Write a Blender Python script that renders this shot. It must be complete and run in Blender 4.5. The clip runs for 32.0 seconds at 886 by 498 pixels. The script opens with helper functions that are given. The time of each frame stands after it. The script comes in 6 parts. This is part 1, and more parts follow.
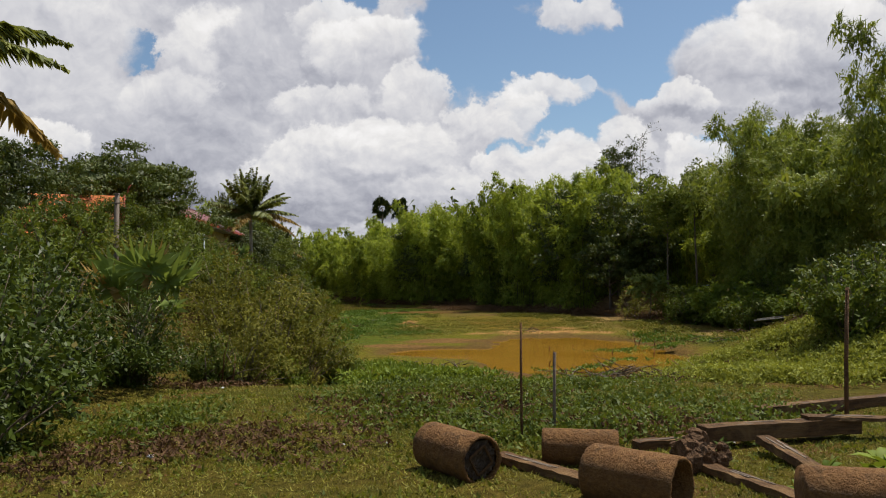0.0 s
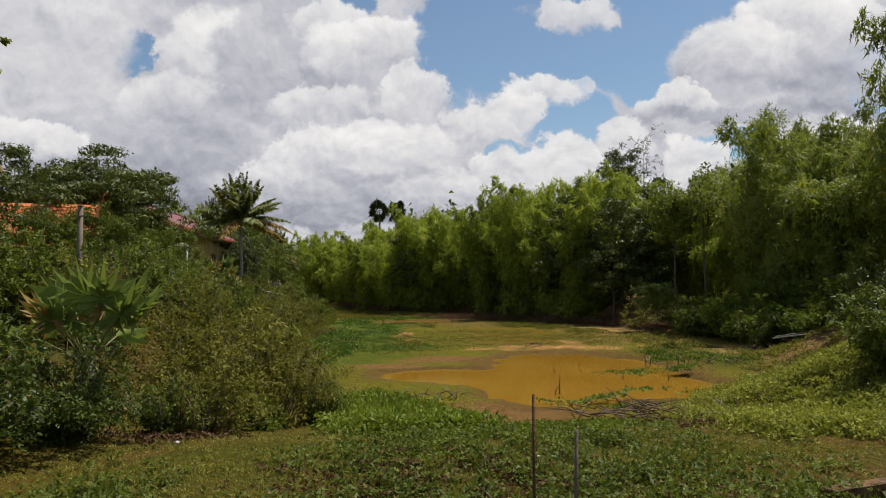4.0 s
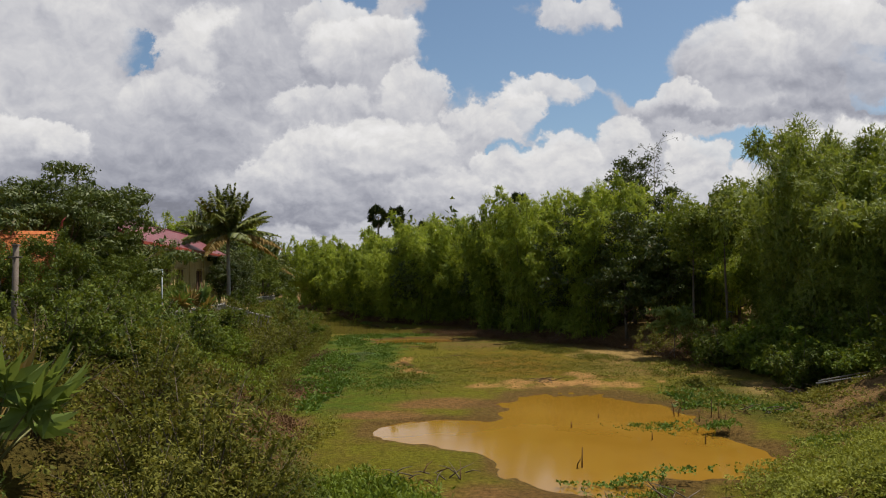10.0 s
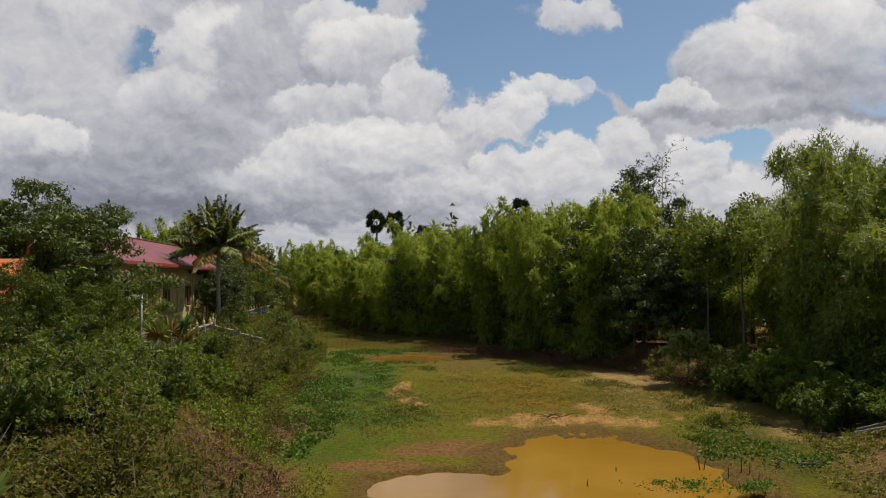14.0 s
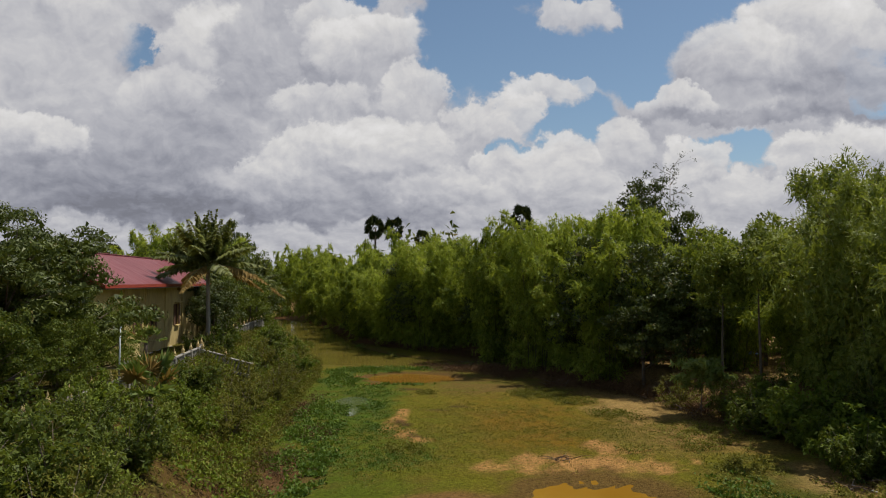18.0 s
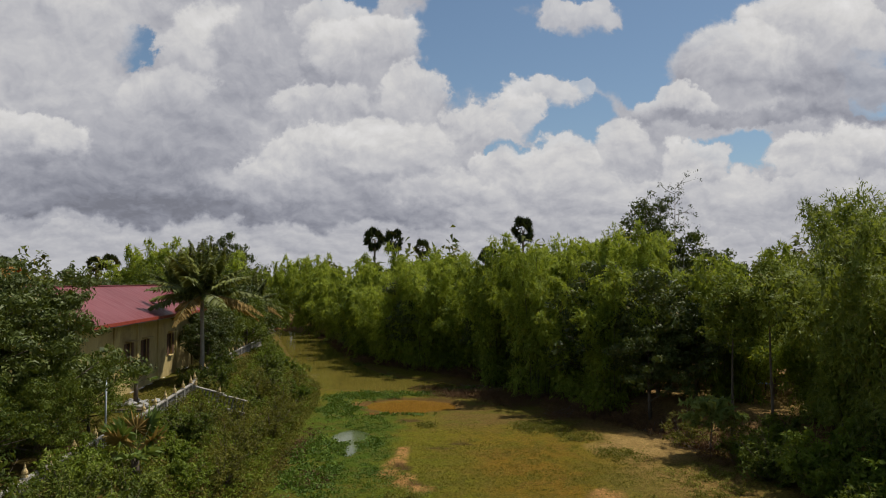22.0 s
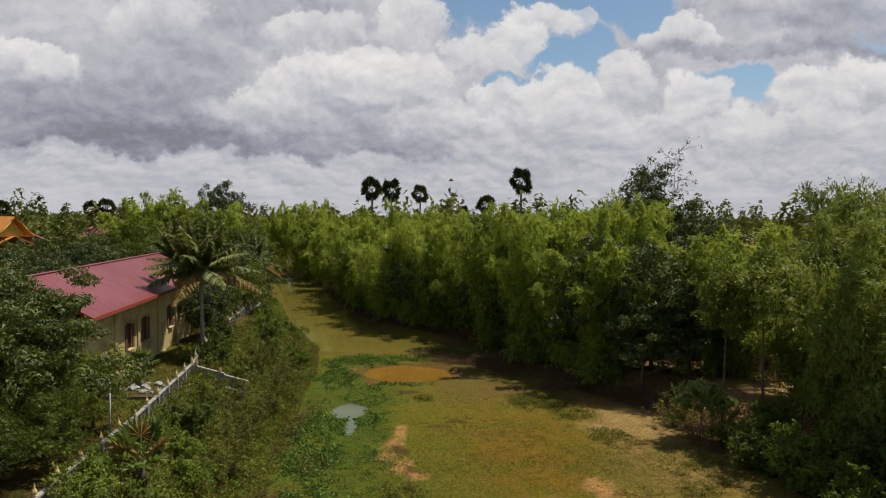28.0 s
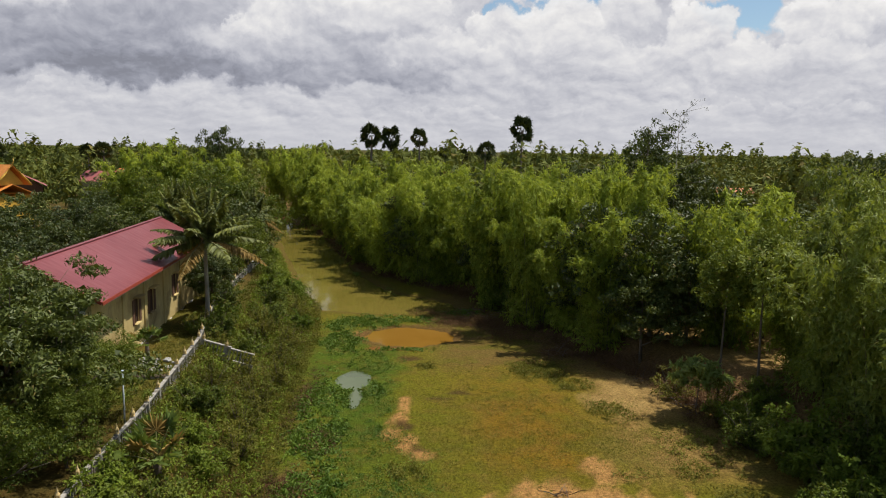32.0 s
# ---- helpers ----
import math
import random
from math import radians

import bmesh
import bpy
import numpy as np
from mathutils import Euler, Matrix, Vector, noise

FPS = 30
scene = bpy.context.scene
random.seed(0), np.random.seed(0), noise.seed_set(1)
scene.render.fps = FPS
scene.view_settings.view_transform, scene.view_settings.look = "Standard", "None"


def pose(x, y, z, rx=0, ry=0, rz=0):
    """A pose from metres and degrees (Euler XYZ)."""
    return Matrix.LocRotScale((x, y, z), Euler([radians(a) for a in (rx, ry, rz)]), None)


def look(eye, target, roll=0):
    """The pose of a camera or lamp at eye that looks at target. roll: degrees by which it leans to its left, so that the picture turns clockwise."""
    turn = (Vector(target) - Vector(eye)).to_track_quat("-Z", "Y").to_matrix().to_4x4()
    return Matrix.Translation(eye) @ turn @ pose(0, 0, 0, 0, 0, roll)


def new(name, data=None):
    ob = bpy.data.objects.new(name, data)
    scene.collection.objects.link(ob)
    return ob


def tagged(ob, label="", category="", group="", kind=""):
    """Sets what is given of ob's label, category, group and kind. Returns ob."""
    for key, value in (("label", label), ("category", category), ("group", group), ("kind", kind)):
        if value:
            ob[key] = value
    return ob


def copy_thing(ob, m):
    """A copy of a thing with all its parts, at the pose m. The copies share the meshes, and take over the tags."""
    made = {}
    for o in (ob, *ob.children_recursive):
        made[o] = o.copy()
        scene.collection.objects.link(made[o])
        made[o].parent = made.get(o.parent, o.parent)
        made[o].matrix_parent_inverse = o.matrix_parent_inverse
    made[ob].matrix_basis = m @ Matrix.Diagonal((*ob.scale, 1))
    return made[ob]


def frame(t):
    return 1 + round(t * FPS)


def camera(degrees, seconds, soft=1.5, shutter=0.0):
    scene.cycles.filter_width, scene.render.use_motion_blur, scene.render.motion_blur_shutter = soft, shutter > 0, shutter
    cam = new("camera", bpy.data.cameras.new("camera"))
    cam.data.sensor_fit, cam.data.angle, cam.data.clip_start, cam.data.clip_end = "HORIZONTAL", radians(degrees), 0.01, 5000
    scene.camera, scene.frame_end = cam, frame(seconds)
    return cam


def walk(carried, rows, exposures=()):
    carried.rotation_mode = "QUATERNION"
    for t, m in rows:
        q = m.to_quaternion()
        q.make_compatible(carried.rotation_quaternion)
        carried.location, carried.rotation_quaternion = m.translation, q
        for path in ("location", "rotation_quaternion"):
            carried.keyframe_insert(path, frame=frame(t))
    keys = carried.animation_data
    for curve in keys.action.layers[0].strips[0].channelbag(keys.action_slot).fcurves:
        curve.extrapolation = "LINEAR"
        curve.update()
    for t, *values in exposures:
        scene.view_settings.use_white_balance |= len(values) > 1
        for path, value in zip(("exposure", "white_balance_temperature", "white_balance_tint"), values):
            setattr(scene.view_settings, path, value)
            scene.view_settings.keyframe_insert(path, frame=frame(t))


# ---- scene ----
cam = camera(63.3, 32.0, 1.1)
PATH = [
    (0, (0.445, -1.786, 2.912), (0.447, 0.212, 3.003), -0.7),
    (1, (0.474, -1.01, 3.092), (0.48, 0.988, 3.182), -0.5),
    (2, (0.557, -0.215, 3.289), (0.563, 1.782, 3.382), -0.8),
    (3, (0.583, 0.508, 3.501), (0.588, 2.506, 3.595), -0.8),
    (6, (0.605, 2.73, 4.338), (0.612, 4.728, 4.43), -0.7),
    (9, (0.606, 5.162, 5.385), (0.61, 7.16, 5.476), -0.7),
    (11, (0.509, 6.763, 6.143), (0.515, 8.761, 6.235), -0.6),
    (13, (0.425, 8.4, 7.052), (0.433, 10.398, 7.143), -0.4),
    (17, (0.308, 11.752, 8.896), (0.317, 13.75, 8.985), -0.0),
    (19, (0.255, 12.896, 9.945), (0.266, 14.894, 10.035), -0.0),
    (21, (0.149, 14.163, 11.241), (0.16, 16.161, 11.333), -0.0),
    (23, (0.283, 13.772, 12.761), (0.294, 15.77, 12.853), -0.0),
    (24.5, (0.21, 13.87, 13.86), (0.224, 15.868, 13.952), 0.4),
    (25, (0.182, 13.897, 14.272), (0.198, 15.895, 14.342), 0.6),
    (25.5, (0.143, 13.996, 14.487), (0.16, 15.995, 14.53), 0.5),
    (28, (0.092, 13.949, 16.0), (0.112, 15.947, 15.906), 0.5),
    (30, (-0.31, 14.05, 17.821), (-0.282, 16.04, 17.629), 0.6),
    (32, (-0.484, 14.021, 19.519), (-0.454, 16.001, 19.24), 0.9),
]
walk(cam, [(t, look(eye, target, roll)) for t, eye, target, roll in PATH],
     [(0, 0.17), (6, 0.1), (13, -0.04), (19, -0.16), (25, -0.2), (28, -0.02), (32, 0.19)])

# ---- world, sun ----
SUN_AZ, SUN_EL = radians(55), radians(65)
sun_dir = Vector((math.sin(SUN_AZ) * math.cos(SUN_EL), math.cos(SUN_AZ) * math.cos(SUN_EL), math.sin(SUN_EL)))
sun = new("sun", bpy.data.lights.new("sun", "SUN"))
sun.data.energy, sun.data.angle, sun.data.color = 5.0, radians(0.6), (1.0, 0.95, 0.86)
sun.matrix_world = look(sun_dir * 100, (0, 0, 0))

world = bpy.data.worlds.new("sky")
scene.world = world
world.use_nodes = True
wt = world.node_tree
wt.nodes.clear()


class Graph:
    """Small helper to write node trees as expressions."""

    def __init__(self, tree):
        self.t = tree

    def node(self, kind, **inputs):
        n = self.t.nodes.new(kind)
        for k, v in inputs.items():
            self.put(n.inputs[k.replace("_", " ")], v)
        return n

    def put(self, socket, v):
        if isinstance(v, bpy.types.NodeSocket):
            self.t.links.new(v, socket)
        else:
            socket.default_value = v

    def math(self, op, a, b=0.0, c=0.0, clamp=False):
        n = self.t.nodes.new("ShaderNodeMath")
        n.operation, n.use_clamp = op, clamp
        for s, v in zip(n.inputs, (a, b, c)):
            self.put(s, v)
        return n.outputs[0]

    def vmath(self, op, a, b=(0, 0, 0)):
        n = self.t.nodes.new("ShaderNodeVectorMath")
        n.operation = op
        self.put(n.inputs[0], a)
        if op == "SCALE":
            self.put(n.inputs["Scale"], b)
        else:
            self.put(n.inputs[1], b)
        return n.outputs["Value"] if op in ("LENGTH", "DISTANCE", "DOT_PRODUCT") else n.outputs["Vector"]

    def noise(self, vec, scale, detail=4.0, rough=0.55, distortion=0.0, out="Fac"):
        n = self.node("ShaderNodeTexNoise", Scale=scale, Detail=detail, Roughness=rough, Distortion=distortion)
        self.t.links.new(vec, n.inputs["Vector"])
        return n.outputs[out]

    def remap(self, v, a, b, c=0.0, d=1.0, smooth=False):
        n = self.t.nodes.new("ShaderNodeMapRange")
        n.interpolation_type = "SMOOTHSTEP" if smooth else "LINEAR"
        for k, x in zip(("Value", "From Min", "From Max", "To Min", "To Max"), (v, a, b, c, d)):
            self.put(n.inputs[k], x)
        return n.outputs[0]

    def mix(self, f, a, b, blend="MIX"):
        n = self.t.nodes.new("ShaderNodeMix")
        n.data_type, n.blend_type = "RGBA", blend
        for k, x in ((0, f), (6, a), (7, b)):
            if not isinstance(x, bpy.types.NodeSocket) and k > 0:
                x = (*x[:3], 1.0)
            self.put(n.inputs[k], x)
        return n.outputs[2]


g = Graph(wt)
sky = g.t.nodes.new("ShaderNodeTexSky")
sky.sky_type, sky.sun_disc, sky.sun_elevation, sky.sun_rotation = "NISHITA", False, SUN_EL, SUN_AZ
sky.dust_density, sky.air_density, sky.ozone_density = 0.6, 1.0, 1.6
SKY_STRENGTH = 0.1
dirv = g.t.nodes.new("ShaderNodeTexCoord").outputs["Generated"]
parts = g.t.nodes.new("ShaderNodeSeparateXYZ")
g.put(parts.inputs[0], dirv)


def join(x, y, z=0.0):
    n = g.t.nodes.new("ShaderNodeCombineXYZ")
    for socket, value in zip(n.inputs, (x, y, z)):
        g.put(socket, value)
    return n.outputs[0]


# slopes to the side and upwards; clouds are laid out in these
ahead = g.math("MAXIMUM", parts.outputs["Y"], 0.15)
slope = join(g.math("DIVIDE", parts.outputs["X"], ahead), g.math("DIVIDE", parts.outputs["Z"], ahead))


def jitter(scale, detail, rough, amount):
    n = g.noise(slope, scale, detail, rough, 0.0, "Color")
    return g.vmath("MULTIPLY", g.vmath("SUBTRACT", n, (0.5, 0.5, 0.5)), (amount, amount * 0.85, 0.0))


rag = g.vmath("ADD", g.vmath("ADD", slope, jitter(7.0, 4.0, 0.5, 0.10)), jitter(20.0, 9.0, 0.64, 0.085))
rag_xy = g.t.nodes.new("ShaderNodeSeparateXYZ")
g.put(rag_xy.inputs[0], rag)


def oval(u, v, ru, rv):
    """Distance from the middle of an oval patch, 1 at its edge."""
    return g.vmath("LENGTH", g.vmath("MULTIPLY", g.vmath("SUBTRACT", rag, (u, v, 0.0)), (1 / ru, 1 / rv, 0.0)))


def heap(vec, scale):
    """Height of the heaped cloud: soft rounded cells within cells."""
    n = g.t.nodes.new("ShaderNodeTexVoronoi")
    n.feature = "SMOOTH_F1"
    for k, v in (("Scale", scale), ("Detail", 4.0), ("Roughness", 0.55), ("Lacunarity", 2.2), ("Smoothness", 0.45)):
        n.inputs[k].default_value = v
    g.put(n.inputs["Vector"], vec)
    return n.outputs["Distance"]


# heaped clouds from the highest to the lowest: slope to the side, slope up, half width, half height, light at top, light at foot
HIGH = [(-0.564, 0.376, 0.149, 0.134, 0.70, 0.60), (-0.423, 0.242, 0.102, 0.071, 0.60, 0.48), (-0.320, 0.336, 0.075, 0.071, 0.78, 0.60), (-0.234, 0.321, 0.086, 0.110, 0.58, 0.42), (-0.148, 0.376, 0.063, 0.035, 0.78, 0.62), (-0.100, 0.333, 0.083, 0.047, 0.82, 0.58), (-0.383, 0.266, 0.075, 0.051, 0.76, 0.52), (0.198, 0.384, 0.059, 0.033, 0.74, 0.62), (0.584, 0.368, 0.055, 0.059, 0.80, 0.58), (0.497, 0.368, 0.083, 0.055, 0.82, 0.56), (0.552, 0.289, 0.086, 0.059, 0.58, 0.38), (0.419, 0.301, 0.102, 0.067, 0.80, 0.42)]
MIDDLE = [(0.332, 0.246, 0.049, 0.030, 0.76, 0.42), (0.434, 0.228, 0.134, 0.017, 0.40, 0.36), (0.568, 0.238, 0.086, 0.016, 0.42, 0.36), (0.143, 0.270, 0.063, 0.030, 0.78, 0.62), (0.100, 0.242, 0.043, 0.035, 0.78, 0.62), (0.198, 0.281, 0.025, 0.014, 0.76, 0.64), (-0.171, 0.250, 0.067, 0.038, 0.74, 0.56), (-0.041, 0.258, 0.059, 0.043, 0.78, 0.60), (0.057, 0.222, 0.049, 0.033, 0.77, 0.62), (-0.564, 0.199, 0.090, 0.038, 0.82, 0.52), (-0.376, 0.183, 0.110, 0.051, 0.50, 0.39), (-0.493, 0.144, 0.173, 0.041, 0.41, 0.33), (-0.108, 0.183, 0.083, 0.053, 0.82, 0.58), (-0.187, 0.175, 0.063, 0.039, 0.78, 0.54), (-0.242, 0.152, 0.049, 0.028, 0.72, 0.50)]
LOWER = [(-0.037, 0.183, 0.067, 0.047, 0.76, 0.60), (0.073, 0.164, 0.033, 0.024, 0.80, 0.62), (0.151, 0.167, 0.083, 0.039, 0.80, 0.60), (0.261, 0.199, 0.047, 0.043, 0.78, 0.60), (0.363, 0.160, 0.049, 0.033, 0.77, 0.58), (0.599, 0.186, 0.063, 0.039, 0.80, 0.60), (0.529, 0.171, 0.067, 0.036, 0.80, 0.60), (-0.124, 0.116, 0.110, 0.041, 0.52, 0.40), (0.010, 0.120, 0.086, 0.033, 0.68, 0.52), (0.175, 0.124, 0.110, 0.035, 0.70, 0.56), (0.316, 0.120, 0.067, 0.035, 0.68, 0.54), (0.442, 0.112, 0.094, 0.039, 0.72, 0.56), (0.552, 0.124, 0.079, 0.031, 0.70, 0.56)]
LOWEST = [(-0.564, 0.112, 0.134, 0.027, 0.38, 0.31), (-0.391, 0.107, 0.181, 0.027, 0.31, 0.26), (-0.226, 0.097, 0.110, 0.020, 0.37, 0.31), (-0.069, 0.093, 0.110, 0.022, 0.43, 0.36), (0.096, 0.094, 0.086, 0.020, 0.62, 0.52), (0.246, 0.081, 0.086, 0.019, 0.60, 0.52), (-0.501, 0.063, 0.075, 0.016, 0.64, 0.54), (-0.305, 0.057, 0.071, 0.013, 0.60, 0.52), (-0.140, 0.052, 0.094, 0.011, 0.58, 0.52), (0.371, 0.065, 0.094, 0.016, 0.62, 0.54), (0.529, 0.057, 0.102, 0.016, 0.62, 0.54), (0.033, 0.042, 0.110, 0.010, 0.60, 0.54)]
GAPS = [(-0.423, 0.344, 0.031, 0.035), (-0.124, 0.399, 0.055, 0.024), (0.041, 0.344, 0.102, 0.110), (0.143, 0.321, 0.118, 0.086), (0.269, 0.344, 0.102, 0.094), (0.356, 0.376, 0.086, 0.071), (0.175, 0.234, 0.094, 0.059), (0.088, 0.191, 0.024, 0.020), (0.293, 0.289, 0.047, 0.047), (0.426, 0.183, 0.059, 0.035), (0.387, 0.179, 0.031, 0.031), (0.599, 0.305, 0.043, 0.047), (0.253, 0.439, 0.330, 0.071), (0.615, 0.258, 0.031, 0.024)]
clear = None
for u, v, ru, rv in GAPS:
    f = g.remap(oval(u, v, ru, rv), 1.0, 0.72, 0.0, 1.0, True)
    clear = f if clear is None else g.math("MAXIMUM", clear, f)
away = g.math("MAXIMUM", g.remap(parts.outputs["Z"], 0.45, 0.65), g.remap(parts.outputs["Y"], 0.55, 0.2))
scattered = g.remap(g.noise(dirv, 3.0, 6.0, 0.6), 0.46, 0.64, 1.0, 0.0, True)
clear = g.math("MAXIMUM", clear, g.math("MULTIPLY", away, g.math("SUBTRACT", 1.0, g.math("MULTIPLY", g.math("SUBTRACT", 1.0, scattered), 0.7))))
lum = g.math("ADD", 0.56, g.math("MULTIPLY", g.math("SUBTRACT", g.noise(slope, 5.0, 6.0, 0.55), 0.5), 0.3))
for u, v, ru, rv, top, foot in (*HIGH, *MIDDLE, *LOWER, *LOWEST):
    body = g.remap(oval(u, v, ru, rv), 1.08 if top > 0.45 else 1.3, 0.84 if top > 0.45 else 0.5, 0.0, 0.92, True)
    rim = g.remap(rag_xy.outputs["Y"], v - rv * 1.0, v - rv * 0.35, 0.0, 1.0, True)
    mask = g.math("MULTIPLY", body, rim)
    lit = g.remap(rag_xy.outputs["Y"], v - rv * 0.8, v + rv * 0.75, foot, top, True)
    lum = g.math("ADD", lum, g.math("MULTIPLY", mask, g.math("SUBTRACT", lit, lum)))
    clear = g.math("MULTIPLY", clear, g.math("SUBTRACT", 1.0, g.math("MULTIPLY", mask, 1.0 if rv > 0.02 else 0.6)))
# relief of the heaps: the billows a little towards the light tell lit from shaded sides; lower down they are seen flatter
layer = g.math("MULTIPLY", g.math("LOGARITHM", g.math("ADD", g.math("MAXIMUM", parts.outputs["Z"], 0.0), 0.12), math.e), 0.42)
billow = g.vmath("ADD", join(parts.outputs["X"], parts.outputs["Y"], layer), g.vmath("SCALE", g.vmath("SUBTRACT", g.noise(dirv, 9.0, 5.0, 0.55, 0.0, "Color"), (0.5, 0.5, 0.5)), 0.09))
shifted = g.vmath("ADD", billow, (0.006, 0.0, 0.014))
relief = g.math("MULTIPLY", g.math("SUBTRACT", heap(shifted, 10.0), heap(billow, 10.0)), 0.24)
relief = g.math("ADD", relief, g.math("MULTIPLY", g.math("SUBTRACT", g.noise(billow, 6.0, 7.0, 0.58), 0.5), 0.22))
lum = g.math("ADD", g.math("MULTIPLY", lum, 0.95), relief)
haze = g.remap(parts.outputs["Z"], 0.0, 0.07, 1.0, 0.0, True)
lum = g.math("ADD", g.math("MULTIPLY", lum, g.math("SUBTRACT", 1.0, g.math("MULTIPLY", haze, 0.5))), g.math("MULTIPLY", haze, 0.27))
lum = g.math("MINIMUM", g.math("MAXIMUM", lum, 0.24), 0.86)
tint = g.mix(g.remap(lum, 0.30, 0.72), (0.9, 0.93, 1.1), (1.0, 0.985, 0.98))
cloud = g.vmath("SCALE", tint, g.math("DIVIDE", lum, SKY_STRENGTH))
mixed = g.mix(clear, cloud, g.vmath("MULTIPLY", sky.outputs[0], (0.88, 0.92, 0.9)))
bg = g.node("ShaderNodeBackground", Color=mixed, Strength=SKY_STRENGTH)
g.t.links.new(bg.outputs[0], g.t.nodes.new("ShaderNodeOutputWorld").inputs[0])

# ---- materials ----


def material(name, rough=0.8, spec=0.3):
    m = bpy.data.materials.new(name)
    m.use_nodes = True
    gr = Graph(m.node_tree)
    b = m.node_tree.nodes["Principled BSDF"]
    b.inputs["Roughness"].default_value = rough
    b.inputs["Specular IOR Level"].default_value = spec
    return m, gr, b


def coords(gr, which="Object"):
    return gr.t.nodes.new("ShaderNodeTexCoord").outputs[which]


def bumped(gr, b, height, strength=0.4, distance=0.02):
    n = gr.node("ShaderNodeBump", Strength=strength, Distance=distance, Height=height)
    gr.t.links.new(n.outputs[0], b.inputs["Normal"])


def leaf_material(name, dark, light, glow=0.2, rough=0.62, patches=0.35, scale=0.16, gloss=0.1):
    """Leaves: two greens mixed leaf by leaf and tree by tree; light also comes through them."""
    dark, light = [(c[0] * 1.03, c[1] * 0.97, c[2] + 0.05 * c[1]) for c in (dark, light)]
    m, gr, b = material(name, rough - 0.06, gloss)
    geo = gr.t.nodes.new("ShaderNodeNewGeometry")
    info = gr.t.nodes.new("ShaderNodeObjectInfo")
    broad = gr.noise(geo.outputs["Position"], scale, 3.0)
    f = gr.math("ADD", gr.math("MULTIPLY", geo.outputs["Random Per Island"], 0.55), gr.math("MULTIPLY", gr.math("SUBTRACT", info.outputs["Random"], 0.3), 0.6))
    tuft = gr.noise(geo.outputs["Position"], scale * 5.0, 3.0)
    f = gr.math("ADD", f, gr.math("MULTIPLY", gr.math("SUBTRACT", tuft, 0.5), 1.1))
    f = gr.math("ADD", f, gr.math("MULTIPLY", gr.math("SUBTRACT", broad, 0.4), patches * 2.0), clamp=True)
    col = gr.mix(f, dark, light)
    tan = gr.math("GREATER_THAN", geo.outputs["Random Per Island"], 0.972)
    col = gr.mix(gr.math("MULTIPLY", tan, 0.6), col, (0.22, 0.15, 0.05))
    gr.put(b.inputs["Base Color"], col)
    tr = gr.node("ShaderNodeBsdfTranslucent", Color=gr.mix(0.5, col, (light[0] * 1.5, light[1] * 1.4, light[2] * 0.6)))
    ms = gr.t.nodes.new("ShaderNodeMixShader")
    ms.inputs[0].default_value = glow
    gr.t.links.new(b.outputs[0], ms.inputs[1])
    gr.t.links.new(tr.outputs[0], ms.inputs[2])
    gr.t.links.new(ms.outputs[0], m.node_tree.nodes["Material Output"].inputs[0])
    return m


def rough_material(name, a, c, scale=3.0, rough=0.85, bump=0.4, stain=None, stain_scale=0.6, grain=(1, 1, 1), dist=0.02):
    """Two colours by fine noise, stains by coarse noise, and a fine relief."""
    m, gr, b = material(name, rough, 0.25)
    co = gr.vmath("MULTIPLY", coords(gr), grain)
    fine_n = gr.noise(co, scale * 6, 6.0, 0.65)
    mid = gr.noise(co, scale, 5.0, 0.6)
    col = gr.mix(gr.remap(mid, 0.3, 0.7), a, c)
    col = gr.mix(gr.remap(fine_n, 0.35, 0.75, 0.0, 0.5), col, [x * 0.55 for x in a])
    if stain:
        co2 = coords(gr)
        col = gr.mix(gr.remap(gr.noise(co2, stain_scale, 6.0, 0.65, 0.6), 0.5, 0.68, 0.0, 0.85), col, stain)
    gr.put(b.inputs["Base Color"], col)
    bumped(gr, b, gr.math("ADD", fine_n, gr.math("MULTIPLY", mid, 2.0)), bump, dist)
    return m


M_BAMBOO = leaf_material("bamboo_leaf", (0.062, 0.108, 0.01), (0.4, 0.49, 0.045), 0.36)
M_BROAD = leaf_material("broad_leaf", (0.024, 0.042, 0.005), (0.1, 0.13, 0.013), 0.18, gloss=0.3)
M_MID = leaf_material("mid_leaf", (0.036, 0.062, 0.006), (0.165, 0.21, 0.018), 0.24, gloss=0.12)
M_SHRUB = leaf_material("shrub_leaf", (0.05, 0.062, 0.008), (0.21, 0.21, 0.028), 0.24, gloss=0.04)
M_BRIGHT = leaf_material("bright_leaf", (0.06, 0.105, 0.006), (0.19, 0.25, 0.016), 0.25)
M_CREEPER = leaf_material("creeper_leaf", (0.06, 0.08, 0.01), (0.27, 0.3, 0.03), 0.25, gloss=0.06)
M_HYACINTH = leaf_material("hyacinth_leaf", (0.05, 0.1, 0.01), (0.16, 0.24, 0.02), 0.2)
M_FAN = leaf_material("fan_palm_leaf", (0.08, 0.13, 0.02), (0.2, 0.27, 0.05), 0.3)
M_PALM = leaf_material("palm_leaf", (0.05, 0.075, 0.012), (0.23, 0.26, 0.045), 0.25, gloss=0.25)
M_PALM_DRY = leaf_material("dry_palm_leaf", (0.19, 0.125, 0.025), (0.33, 0.24, 0.06), 0.2, 0.7)
M_SUGAR = leaf_material("sugar_palm_leaf", (0.018, 0.032, 0.008), (0.075, 0.09, 0.02), 0.12)
M_GRASS = leaf_material("grass_blade", (0.06, 0.064, 0.007), (0.26, 0.25, 0.03), 0.2, 0.62, 0.8, 0.7)
# deeper green than the bamboo: darker leaves, with some shade put into the colour
M_SHADED_THICKET = leaf_material("shaded_thicket_leaf", (0.046, 0.082, 0.01), (0.28, 0.345, 0.034), 0.32, gloss=0.3)
